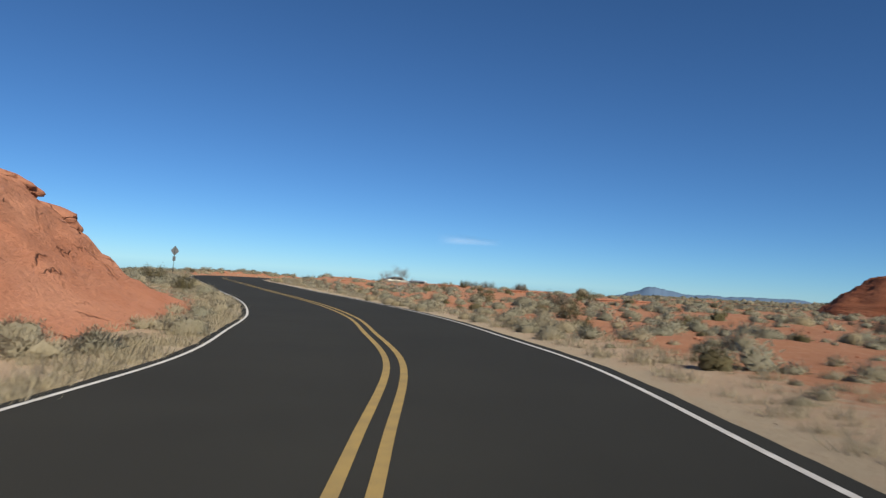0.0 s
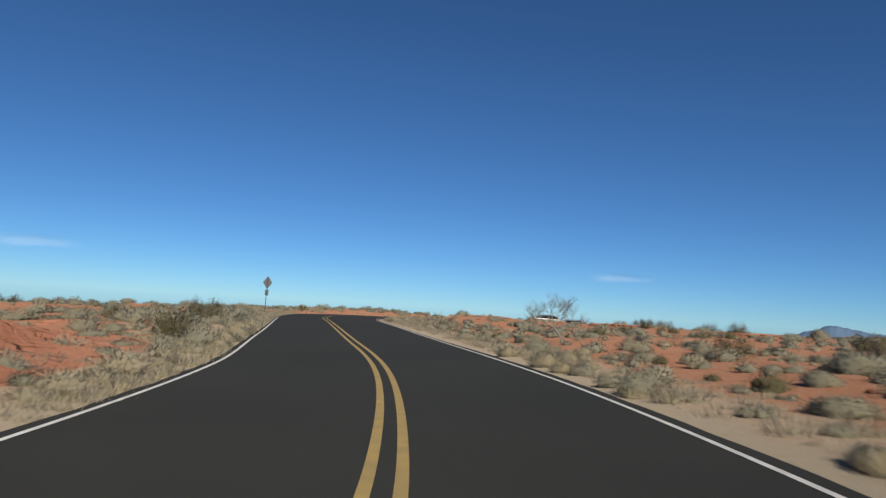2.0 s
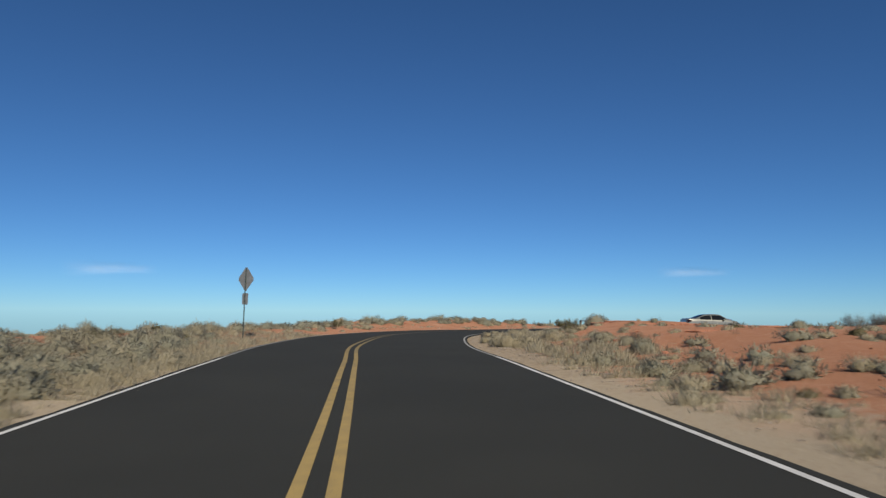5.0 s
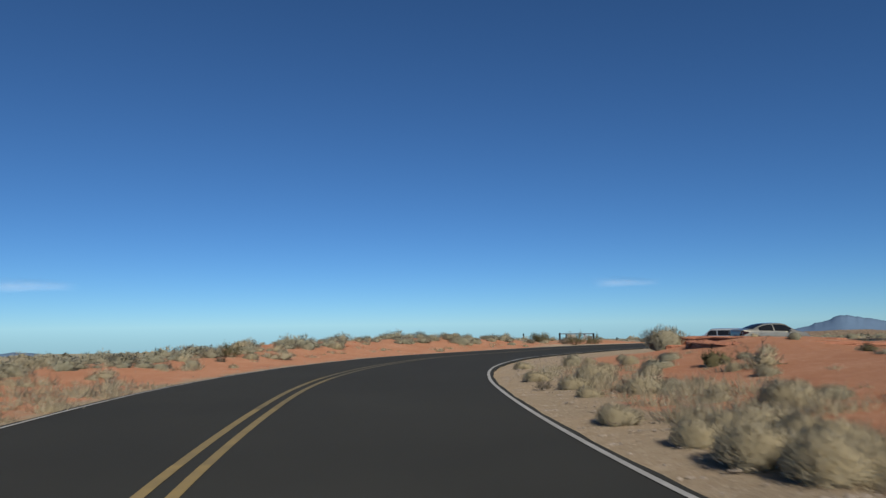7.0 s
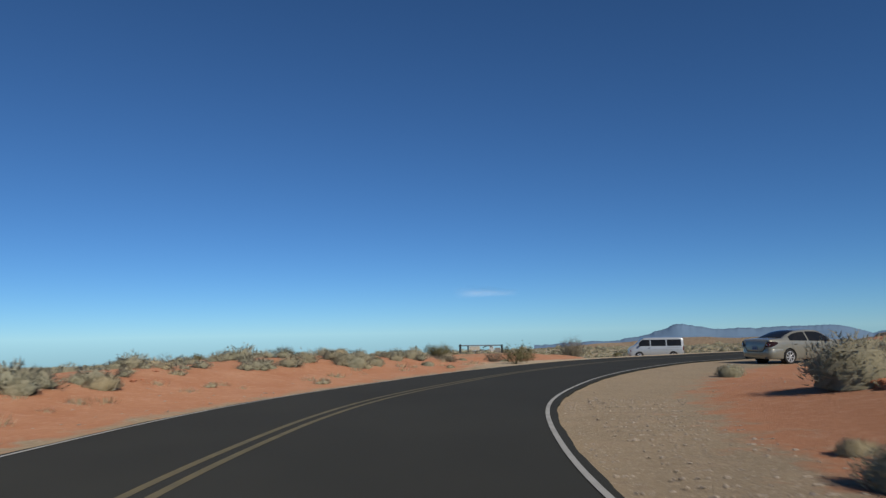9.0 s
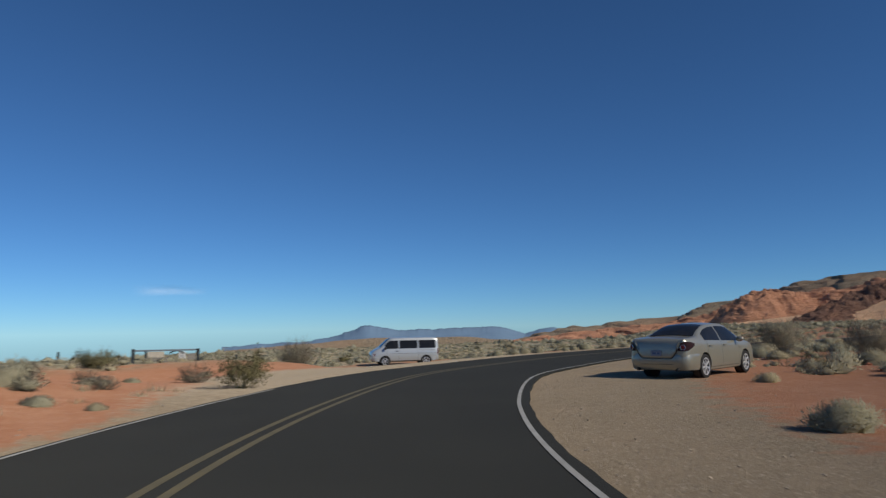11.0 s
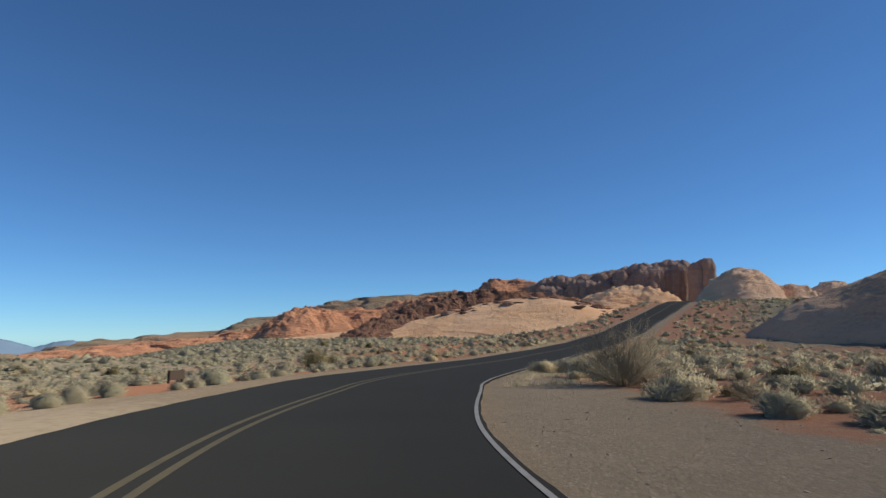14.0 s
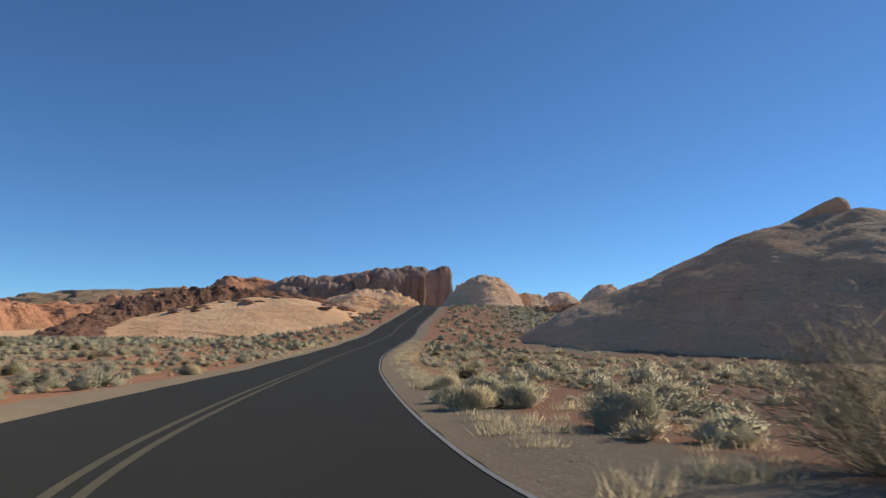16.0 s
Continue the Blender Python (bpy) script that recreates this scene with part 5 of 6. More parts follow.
p = np.concatenate([verge(81, 2600, 56, 100, 1, 0.4, 2.4), verge(82, 1500, 2, 62, 1, 0.45, 1.6), verge(83, 700, 2, 100, -1, 0.5, 2.0), verge(84, 1600, 96, 160, 1, 0.4, 6.0), verge(85, 300, 110, 165, -1, 0.5, 10.0)])
stones("verge_stones", np.concatenate([verge(80, 4200, 58, 100, 1, 0.3, 2.4), verge(78, 700, 62, 112, -1, 0.6, 5.0)]), 0.008, 0.030, 89, GRIT, "pale stones along the road shoulder")
stones("gravel_stones", p, 0.006, 0.022, 86, GRIT, "pale loose stones along the road edge")
p = sites(87, 1500, -45, 35, 5, 130, 1.5, 1.5)
stones("red_stones", p, 0.02, 0.13, 88, RED_ROCK, "loose red stones scattered on the sand")


# ---- parked vehicles ----
SILVER = mat_paintwork("silver_paint", (0.31, 0.305, 0.245), 0.5, 0.14)
VAN_SILVER = mat_paintwork("light_silver_paint", (0.43, 0.455, 0.455), 0.35, 0.05)
TINTED = mat_glass("tinted_glass", (0.012, 0.014, 0.017))
RUBBER = mat_plain("tyre_rubber", (0.028, 0.027, 0.026), 0.85, spec=0.2, vary=0.3, scale=20)
ALLOY = mat_plain("alloy_wheel", (0.72, 0.72, 0.72), 0.3, 0.55, vary=0.12)
TRIM = mat_plain("black_trim", (0.02, 0.02, 0.021), 0.5, vary=0.25)
LENS = mat_glass("dark_red_lens", (0.030, 0.016, 0.020))
RED_LENS = mat_glass("red_lens", (0.10, 0.014, 0.02))
CLEAR_LENS = mat_glass("clear_lens", (0.45, 0.46, 0.48))
PLATE = mat_plain("number_plate", (0.27, 0.29, 0.33), 0.5)
PLATE_BAR = mat_plain("plate_bars", (0.10, 0.14, 0.24), 0.6)
CHROME = mat_plain("chrome", (0.75, 0.75, 0.76), 0.15, 1.0, vary=0.05)


class Shape:
    """The skin of a car: half width, underside, top, waistline and half roof width along its length."""

    def __init__(self, x, w, low, top, roof, belt):
        self.x, self.rows, self.belt_rows = np.array(x), (np.array(w), np.array(low), np.array(top), np.array(roof)), belt

    def at(self, x):
        w, low, top, roof = (float(np.interp(x, self.x, r)) for r in self.rows)
        belt = min(float(np.interp(x, *self.belt_rows)), top - 0.03)
        return w, low, top, min(roof, w * 0.93), belt

    def side(self, x, z):
        w, low, top, roof, belt = self.at(x)
        if z <= belt:
            f = (z - low) / max(belt - low, 0.05)
            return float(w * np.interp(f, [0, 0.08, 0.25, 0.55, 0.85, 1.0], [0.93, 0.965, 0.99, 1.0, 0.985, 0.955]))
        f = min(1.0, (z - belt) / max(top - belt, 0.05))
        return float(np.interp(f, [0, 0.5, 0.85, 0.96, 1.0], [w * 0.955, (w * 0.955 + roof) / 2 + 0.012, roof + 0.03, roof - 0.01, roof - 0.08]))

    def roof_z(self, x, y):
        w, low, top, roof, belt = self.at(x)
        return top + 0.018 - 0.045 * min(1.3, abs(y) / max(roof, 0.1)) ** 2.5

    def ring(self, x):
        w, low, top, roof, belt = self.at(x)
        half = [(0.45 * w, low), (0.86 * w, low)]
        half += [(self.side(x, z), z) for z in (low + f * (belt - low) for f in (0.04, 0.12, 0.3, 0.55, 0.8, 0.93, 1.0))]
        half += [(self.side(x, z), z) for z in (belt + f * (top - belt) for f in (0.25, 0.5, 0.75, 0.9, 0.97))]
        half += [(roof * 0.8, self.roof_z(x, roof * 0.8)), (roof * 0.4, self.roof_z(x, roof * 0.4))]
        return [(x, 0, low)] + [(x, y, z) for y, z in half] + [(x, 0, top + 0.018)] + [(x, -y, z) for y, z in half[::-1]]


def loft(rings):
    bm = bmesh.new()
    rows = [[bm.verts.new(p) for p in ring] for ring in rings]
    n = len(rows[0])
    for a, b in zip(rows, rows[1:]):
        for k in range(n):
            bm.faces.new((a[k], a[(k + 1) % n], b[(k + 1) % n], b[k]))
    bm.faces.new(rows[0][::-1])
    bm.faces.new(rows[-1])
    bmesh.ops.recalc_face_normals(bm, faces=bm.faces)
    return bm


def box(bm, x0, x1, y0, y1, z0, z1, bevel=0.0):
    made = bmesh.ops.create_cube(bm, size=1.0)["verts"]
    for v in made:
        v.co = Vector(((x0 + x1) / 2 + v.co.x * (x1 - x0), (y0 + y1) / 2 + v.co.y * (y1 - y0), (z0 + z1) / 2 + v.co.z * (z1 - z0)))
    if bevel:
        edges = list({e for v in made for e in v.link_edges})
        bmesh.ops.bevel(bm, geom=edges, offset=bevel, segments=2, affect="EDGES")
    return bm


def wheel_disc(bm, r, half, lathe):
    """A lathed solid round the y axis; lathe: pairs of radius and offset."""
    n = 36
    rows = [[bm.verts.new((rr * math.cos(2 * math.pi * k / n), yy, rr * math.sin(2 * math.pi * k / n))) for k in range(n)] for rr, yy in lathe]
    for a, b in zip(rows, rows[1:]):
        for k in range(n):
            bm.faces.new((a[k], a[(k + 1) % n], b[(k + 1) % n], b[k]))


def carved(ob, cutters):
    """Cuts round wells into a body and keeps the result as its mesh."""
    made = []
    for x, y, r, z in cutters:
        bm = bmesh.new()
        bmesh.ops.create_cone(bm, cap_ends=True, segments=40, radius1=r, radius2=r, depth=0.62)
        bmesh.ops.rotate(bm, verts=bm.verts, matrix=Matrix.Rotation(radians(90), 3, "X"))
        bmesh.ops.translate(bm, verts=bm.verts, vec=(x, y, z))
        c = part("cutter", bm, TRIM)
        m = ob.modifiers.new("well", "BOOLEAN")
        m.object, m.operation, m.solver = c, "DIFFERENCE", "EXACT"
        made.append(c)
    bpy.context.view_layer.update()
    me = bpy.data.meshes.new_from_object(ob.evaluated_get(bpy.context.evaluated_depsgraph_get()))
    ob.modifiers.clear()
    ob.data = me
    for c in made:
        bpy.data.objects.remove(c)
    return ob


def shaded_by_angle(ob, degrees=35.0):
    bm = bmesh.new()
    bm.from_mesh(ob.data)
    for f in bm.faces:
        f.smooth = True
    for e in bm.edges:
        if len(e.link_faces) == 2 and e.calc_face_angle(0) > radians(degrees):
            e.smooth = False
    bm.to_mesh(ob.data)
    bm.free()


def side_patch(shape, s, x0, x1, low, high, off=0.007, nx=14, nz=6):
    """A panel that lies on the flank; low and high: heights along x."""
    bm = bmesh.new()
    xs = np.linspace(x0, x1, nx)
    rows = []
    for x in xs:
        a, b = low(x), max(high(x), low(x) + 0.004)
        rows.append([bm.verts.new((x, s * (shape.side(x, z) + off), z)) for z in np.linspace(a, b, nz)])
    for a, b in zip(rows, rows[1:]):
        for k in range(nz - 1):
            bm.faces.new((a[k], b[k], b[k + 1], a[k + 1]))
    bmesh.ops.recalc_face_normals(bm, faces=bm.faces)
    return bm


def top_patch(shape, x0, x1, y0, y1, off=0.01, nx=14, ny=9):
    """A pane that lies on the sloping top; y0, y1: half widths at its ends."""
    bm = bmesh.new()
    rows = []
    for f in np.linspace(0, 1, nx):
        x, h = x0 + (x1 - x0) * f, y0 + (y1 - y0) * f
        slope = (shape.at(x + 0.02)[2] - shape.at(x - 0.02)[2]) / 0.04
        d = math.hypot(1, slope)
        rows.append([bm.verts.new((x - off * slope / d, y, shape.roof_z(x, y) + off / d)) for y in np.linspace(-h, h, ny)])
    for a, b in zip(rows, rows[1:]):
        for k in range(ny - 1):
            bm.faces.new((a[k], b[k], b[k + 1], a[k + 1]))
    bmesh.ops.recalc_face_normals(bm, faces=bm.faces)
    return bm


def add_wheel(car, x, y, r, spokes, wide=0.21):
    s = 1 if y > 0 else -1
    hub = bmesh.new()
    wheel_disc(hub, r, wide, [(r * 0.62, s * -wide / 2), (r * 0.97, s * -wide / 2), (r, s * -wide * 0.36), (r, s * wide * 0.36), (r * 0.97, s * wide * 0.5), (r * 0.70, s * wide * 0.52), (r * 0.68, s * wide * 0.40)])
    wheel = part("wheel", hub, RUBBER, car, smooth=True)
    rim = bmesh.new()
    wheel_disc(rim, r, wide, [(r * 0.70, s * wide * 0.50), (r * 0.66, s * wide * 0.47), (r * 0.62, s * wide * 0.1), (0.02, s * wide * 0.1)])
    part("rim", rim, TRIM, wheel, "dark wheel well behind the spokes", True)
    sp = bmesh.new()
    for k in range(spokes):
        a = 2 * math.pi * k / spokes + 0.3
        for z in (box(bmesh.new(), 0.05, r * 0.67, -0.018, 0.018, -r * 0.075, r * 0.075, 0.008),):
            bmesh.ops.rotate(z, verts=z.verts, matrix=Matrix.Rotation(a, 3, "Y"))
            bmesh.ops.translate(z, verts=z.verts, vec=(0, s * wide * 0.44, 0))
            tmp = bpy.data.meshes.new("tmp")
            z.to_mesh(tmp)
            z.free()
            sp.from_mesh(tmp)
            bpy.data.meshes.remove(tmp)
    wheel_disc(sp, r, wide, [(r * 0.72, s * wide * 0.46), (r * 0.72, s * wide * 0.53), (r * 0.64, s * wide * 0.53), (r * 0.62, s * wide * 0.44)])
    wheel_disc(sp, r, wide, [(r * 0.16, s * wide * 0.4), (r * 0.15, s * wide * 0.52), (0.002, s * wide * 0.53)])
    part("spokes", sp, ALLOY, wheel, "bright alloy spokes")
    for ob in (wheel,):
        ob.location = (x, y, r)
    return wheel


def build_sedan(m):
    shape = Shape([-2.42, -2.38, -2.32, -2.2, -1.9, -1.62, -1.3, -0.95, -0.6, 0.0, 0.45, 0.7, 1.05, 1.38, 1.6, 1.95, 2.2, 2.34, 2.42],
                  [0.74, 0.80, 0.85, 0.88, 0.90, 0.905, 0.905, 0.905, 0.905, 0.905, 0.905, 0.905, 0.905, 0.90, 0.90, 0.875, 0.82, 0.74, 0.60],
                  [0.44, 0.36, 0.30, 0.26, 0.23, 0.21, 0.20, 0.19, 0.19, 0.19, 0.19, 0.19, 0.20, 0.20, 0.21, 0.22, 0.25, 0.29, 0.38],
                  [0.92, 1.035, 1.075, 1.09, 1.105, 1.125, 1.26, 1.385, 1.445, 1.472, 1.455, 1.40, 1.20, 1.005, 0.965, 0.90, 0.81, 0.70, 0.56],
                  [0.70, 0.72, 0.74, 0.76, 0.76, 0.75, 0.66, 0.60, 0.585, 0.58, 0.58, 0.59, 0.66, 0.74, 0.74, 0.72, 0.66, 0.58, 0.48],
                  ([-2.4, -1.5, 0, 1.4, 2.4], [1.0, 1.0, 0.955, 0.92, 0.80]))
    car = new("silver_sedan")
    body = part("body", loft([shape.ring(x) for x in np.unique(np.r_[shape.x, np.linspace(-2.42, 2.42, 45)])]), SILVER, car)
    wheels = [(-1.36, 0.79), (-1.36, -0.79), (1.42, 0.79), (1.42, -0.79)]
    carved(body, [(x, 0.95 if y > 0 else -0.95, 0.372, 0.33) for x, y in wheels])
    shaded_by_angle(body)
    for x, y in wheels:
        add_wheel(car, x, y, 0.325, 7)
        inner = bmesh.new()
        s = 1 if y > 0 else -1
        wheel_disc(inner, 0.36, 0.2, [(0.366, s * 0.84), (0.366, s * 0.66), (0.05, s * 0.66)])
        ob = part("wheel_arch", inner, TRIM, car, "black wheel arch lining")
        ob.location = (x, 0, 0.33)
    part("rear_window", top_patch(shape, -1.60, -0.72, 0.70, 0.53), TINTED, car, "dark rear window", True)
    part("windscreen", top_patch(shape, 0.55, 1.33, 0.54, 0.70), TINTED, car, "dark windscreen", True)
    for s in (1, -1):
        for x0, x1, name in ((-1.28, -0.27, "rear_side_window"), (-0.19, 1.02, "front_side_window")):
            part(name, side_patch(shape, s, x0, x1, lambda x: shape.at(x)[4] + 0.025, lambda x: shape.at(x)[2] - 0.085), TINTED, car, "dark tinted side window", True)
        for x in (-1.18, -0.23, 0.98):
            part("door_gap", side_patch(shape, s, x, x + 0.008, lambda x: 0.30, lambda x: shape.at(x)[4] - 0.01, 0.003, 2, 8), TRIM, car)
        part("sill_gap", side_patch(shape, s, -0.98, 1.02, lambda x: 0.285, lambda x: 0.295, 0.003, 10, 2), TRIM, car)
        for x in (-1.0, -0.05):
            bm = box(bmesh.new(), x - 0.10, x + 0.10, -0.018, 0.018, -0.014, 0.014, 0.008)
            ob = part("door_handle", bm, SILVER, car)
            ob.location = (0.0, s * (shape.side(x, 0.86) + 0.02), 0.86)
        # mirror
        bm = bmesh.new()
        bmesh.ops.create_icosphere(bm, subdivisions=3, radius=1.0)
        bmesh.ops.scale(bm, verts=bm.verts, vec=(0.07, 0.12, 0.075))
        ob = part("wing_mirror", bm, TRIM if s > 0 else SILVER, car, "black wing mirror" if s > 0 else "silver wing mirror", True)
        ob.location = (0.80, s * 1.0, 1.0)
        # tail lamp: a wedge round the corner with a round lens in it
        lamp = bmesh.new()
        pts = []
        for y, z0, z1 in ((0.62, 0.765, 0.785), (0.66, 0.757, 0.87), (0.71, 0.755, 0.965), (0.79, 0.755, 1.0), (0.862, 0.765, 1.0), (0.893, 0.82, 0.985), (0.907, 0.89, 0.95)):
            x = float(np.interp(y, [0.60, 0.74, 0.81, 0.865, 0.893, 0.905], [-2.462, -2.445, -2.41, -2.32, -2.18, -2.02]))
            pts.append([lamp.verts.new((x, s * (y + 0.004), z)) for z in np.linspace(z0, z1, 5)])
        for a, b in zip(pts, pts[1:]):
            for k in range(4):
                lamp.faces.new((a[k], b[k], b[k + 1], a[k + 1]))
        bmesh.ops.recalc_face_normals(lamp, faces=lamp.faces)
        tl = part("tail_light", lamp, LENS, car, "dark red wedge tail light", True)
        for name, lathe, material, label in (("lens_ring", [(0.072, 0.004), (0.072, -0.010), (0.066, -0.013), (0.060, -0.010), (0.060, 0.004)], CHROME, "thin bright ring round the lens"),
                                             ("round_lens", [(0.060, 0.0), (0.058, -0.006), (0.03, -0.009), (0.002, -0.010)], RED_LENS, "round red lens")):
            bm = bmesh.new()
            wheel_disc(bm, 0.08, 0, lathe)
            bmesh.ops.rotate(bm, verts=bm.verts, matrix=Matrix.Rotation(radians(-90), 3, "Z"))
            ob = part(name, bm, material, tl, label, True)
            ob.location = (-2.434, s * 0.770, 0.855)
            ob.rotation_euler = (0, 0, radians(-s * 24))
        bm = bmesh.new()
        wheel_disc(bm, 0.04, 0.1, [(0.030, -0.08), (0.040, -0.08), (0.040, 0.08), (0.030, 0.08)])
        bmesh.ops.rotate(bm, verts=bm.verts, matrix=Matrix.Rotation(radians(90), 3, "Z"))
        ob = part("exhaust_pipe", bm, TRIM, car, "round dark exhaust tip", True)
        ob.location = (-2.38, s * 0.58, 0.27)
        bm = box(bmesh.new(), -0.17, 0.17, -0.09, 0.09, -0.07, 0.07, 0.03)
        ob = part("headlight", bm, CLEAR_LENS, car, "clear headlight", True)
        ob.location, ob.rotation_euler = (2.14, s * 0.68, 0.72), (0, radians(14), radians(-s * 28))
    # bumper: a skin that runs round the tail from wheel to wheel
    half = spline([(-1.74, 0.914), (-1.95, 0.917), (-2.15, 0.908), (-2.29, 0.878), (-2.385, 0.80), (-2.44, 0.66), (-2.468, 0.40), (-2.476, 0.0)], 5)
    plan = np.vstack([half, (half * (1, -1))[-2::-1]])
    way = np.gradient(plan, axis=0)
    way /= np.linalg.norm(way, axis=1)[:, None]
    rows = []
    for (px, py), (wx, wy) in zip(plan, way):
        tuck = 0.5 + 0.5 * float(smooth_step(-1.9, -2.2, px))
        rows.append([(px - wy * -d * tuck, py + wx * -d * tuck, z) for d, z in ((-0.16, 0.245), (-0.07, 0.262), (-0.022, 0.34), (0.0, 0.48), (-0.004, 0.60), (-0.022, 0.668), (-0.07, 0.70), (-0.18, 0.705), (-0.18, 0.245))])
    bumper = part("rear_bumper", loft(rows), SILVER, car)
    shaded_by_angle(bumper)
    bm = bmesh.new()
    box(bm, -2.479, -2.44, -0.46, 0.46, 0.407, 0.412)
    part("bumper_groove", bm, TRIM, bumper)
    # boot lid: a raised panel with a dark gap round it
    bm = bmesh.new()
    gap = [(-0.60, 0.80), (-0.57, 0.71), (-0.46, 0.575), (-0.40, 0.555), (0.40, 0.555), (0.46, 0.575), (0.57, 0.71), (0.60, 0.80)]
    for (ya, za), (yb, zb) in zip(gap, gap[1:]):
        tube(bm, Vector((-2.478 + 0.03 * (za > 0.7), ya, za)), Vector((-2.478 + 0.03 * (zb > 0.7), yb, zb)), 0.009, 0.009, 6)
    part("boot_gap", bm, TRIM, car, "dark gap round the boot lid")
    rows = []
    for y in np.linspace(-0.67, 0.67, 25):
        low = float(np.interp(abs(y), [0, 0.40, 0.46, 0.57, 0.62, 0.67], [0.565, 0.565, 0.585, 0.72, 0.90, 0.985]))
        back = 0.035 * (abs(y) / 0.67) ** 4
        rows.append([(x + back, y, max(z, low)) for x, z in ((-2.40, low), (-2.474, low + 0.006), (-2.478, low + 0.06), (-2.468, 0.82), (-2.452, 0.93), (-2.43, 1.0), (-2.40, 1.04), (-2.34, 1.062))])
    bm = bmesh.new()
    vs = [[bm.verts.new(p) for p in row] for row in rows]
    for a, b in zip(vs, vs[1:]):
        for k in range(len(a) - 1):
            bm.faces.new((a[k], b[k], b[k + 1], a[k + 1]))
    bmesh.ops.recalc_face_normals(bm, faces=bm.faces)
    boot = part("boot_lid", bm, SILVER, car, "silver boot lid", True)
    part("number_plate", box(bmesh.new(), -2.492, -2.47, -0.16, 0.16, 0.625, 0.78, 0.004), PLATE, boot, "pale blue number plate")
    for y0, y1, z0, z1 in ((-0.11, -0.03, 0.67, 0.72), (0.0, 0.11, 0.67, 0.72), (-0.12, 0.12, 0.748, 0.76)):
        bm = box(bmesh.new(), -2.496, -2.491, y0, y1, z0, z1)
        part("plate_bars", bm, PLATE_BAR, boot)
    part("brake_light", box(bmesh.new(), -1.56, -1.50, -0.16, 0.16, 1.155, 1.165), RED_LENS, car)
    car.matrix_world = m
    return tagged(car, "dusty silver four-door sedan parked on the gravel pull-out", "car")


def build_van(m):
    shape = Shape([-2.40, -2.37, -2.28, -2.0, -1.0, 0.0, 0.85, 1.02, 1.2, 1.5, 1.78, 2.05, 2.25, 2.36, 2.40],
                  [0.80, 0.86, 0.90, 0.92, 0.92, 0.92, 0.92, 0.918, 0.915, 0.905, 0.89, 0.87, 0.83, 0.77, 0.68],
                  [0.50, 0.40, 0.34, 0.31, 0.29, 0.28, 0.28, 0.28, 0.28, 0.28, 0.29, 0.31, 0.34, 0.40, 0.50],
                  [1.70, 1.84, 1.91, 1.94, 1.95, 1.95, 1.93, 1.895, 1.80, 1.53, 1.26, 1.14, 1.03, 0.90, 0.74],
                  [0.70, 0.73, 0.75, 0.76, 0.76, 0.76, 0.75, 0.75, 0.76, 0.77, 0.78, 0.75, 0.70, 0.62, 0.52],
                  ([-2.4, 1.2, 1.8, 2.4], [1.16, 1.14, 1.08, 0.85]))
    van = new("passenger_van")
    body = part("body", loft([shape.ring(x) for x in np.unique(np.r_[shape.x, np.linspace(-2.40, 2.40, 45)])]), VAN_SILVER, van)
    wheels = [(-1.48, 0.80), (-1.48, -0.80), (1.44, 0.80), (1.44, -0.80)]
    carved(body, [(x, 0.97 if y > 0 else -0.97, 0.385, 0.34) for x, y in wheels])
    shaded_by_angle(body)
    for x, y in wheels:
        add_wheel(van, x, y, 0.325, 5, 0.2)
        inner, s = bmesh.new(), (1 if y > 0 else -1)
        wheel_disc(inner, 0.36, 0.2, [(0.38, s * 0.86), (0.38, s * 0.67), (0.05, s * 0.67)])
        ob = part("wheel_arch", inner, TRIM, van, "black wheel arch lining")
        ob.location = (x, 0, 0.34)
    part("windscreen", top_patch(shape, 1.06, 1.74, 0.72, 0.76), TINTED, van, "dark windscreen", True)
    for s in (1, -1):
        for x0, x1, name in ((-2.18, -0.98, "rear_side_window"), (-0.87, 0.40, "middle_side_window"), (0.50, 1.44, "front_side_window")):
            part(name, side_patch(shape, s, x0, x1, lambda x: 1.19, lambda x: min(1.75, shape.at(x)[2] - 0.11)), TINTED, van, "dark side window", True)
        for x in (-0.92, 0.46, 1.30):
            part("door_gap", side_patch(shape, s, x, x + 0.010, lambda x: 0.36, lambda x: min(1.78, shape.at(x)[2] - 0.05), 0.003, 2, 10), TRIM, van)
        part("side_groove", side_patch(shape, s, -2.2, 1.05, lambda x: 0.845, lambda x: 0.855, 0.004, 12, 2), TRIM, van)
        part("slide_rail", side_patch(shape, s, -2.1, -0.92, lambda x: 1.06, lambda x: 1.072, 0.004, 8, 2), TRIM, van)
        part("sill", side_patch(shape, s, -1.05, 1.0, lambda x: 0.31, lambda x: 0.36, 0.008, 12, 2), TRIM, van)
        ob = part("door_handle", box(bmesh.new(), -0.09, 0.09, -0.02, 0.02, -0.03, 0.03, 0.01), TRIM, van)
        ob.location = (0.60, s * (shape.side(0.6, 1.0) + 0.012), 1.02)
        bm = bmesh.new()
        bmesh.ops.create_icosphere(bm, subdivisions=3, radius=1.0)
        bmesh.ops.scale(bm, verts=bm.verts, vec=(0.07, 0.11, 0.12))
        ob = part("wing_mirror", bm, TRIM, van, "black wing mirror", True)
        ob.location = (1.42, s * 1.02, 1.24)
        part("tail_light", side_patch(shape, s, -2.385, -2.30, lambda x: 0.78, lambda x: 1.14, 0.012, 5, 5), RED_LENS, van, "upright red tail light", True)
        part("headlight", side_patch(shape, s, 2.22, 2.375, lambda x: 0.70, lambda x: 0.86, 0.012, 5, 4), CLEAR_LENS, van, "clear headlight", True)
        part("indicator", side_patch(shape, s, 2.12, 2.21, lambda x: 0.72, lambda x: 0.86, 0.012, 5, 4), RED_LENS, van, "orange-red indicator lens", True)
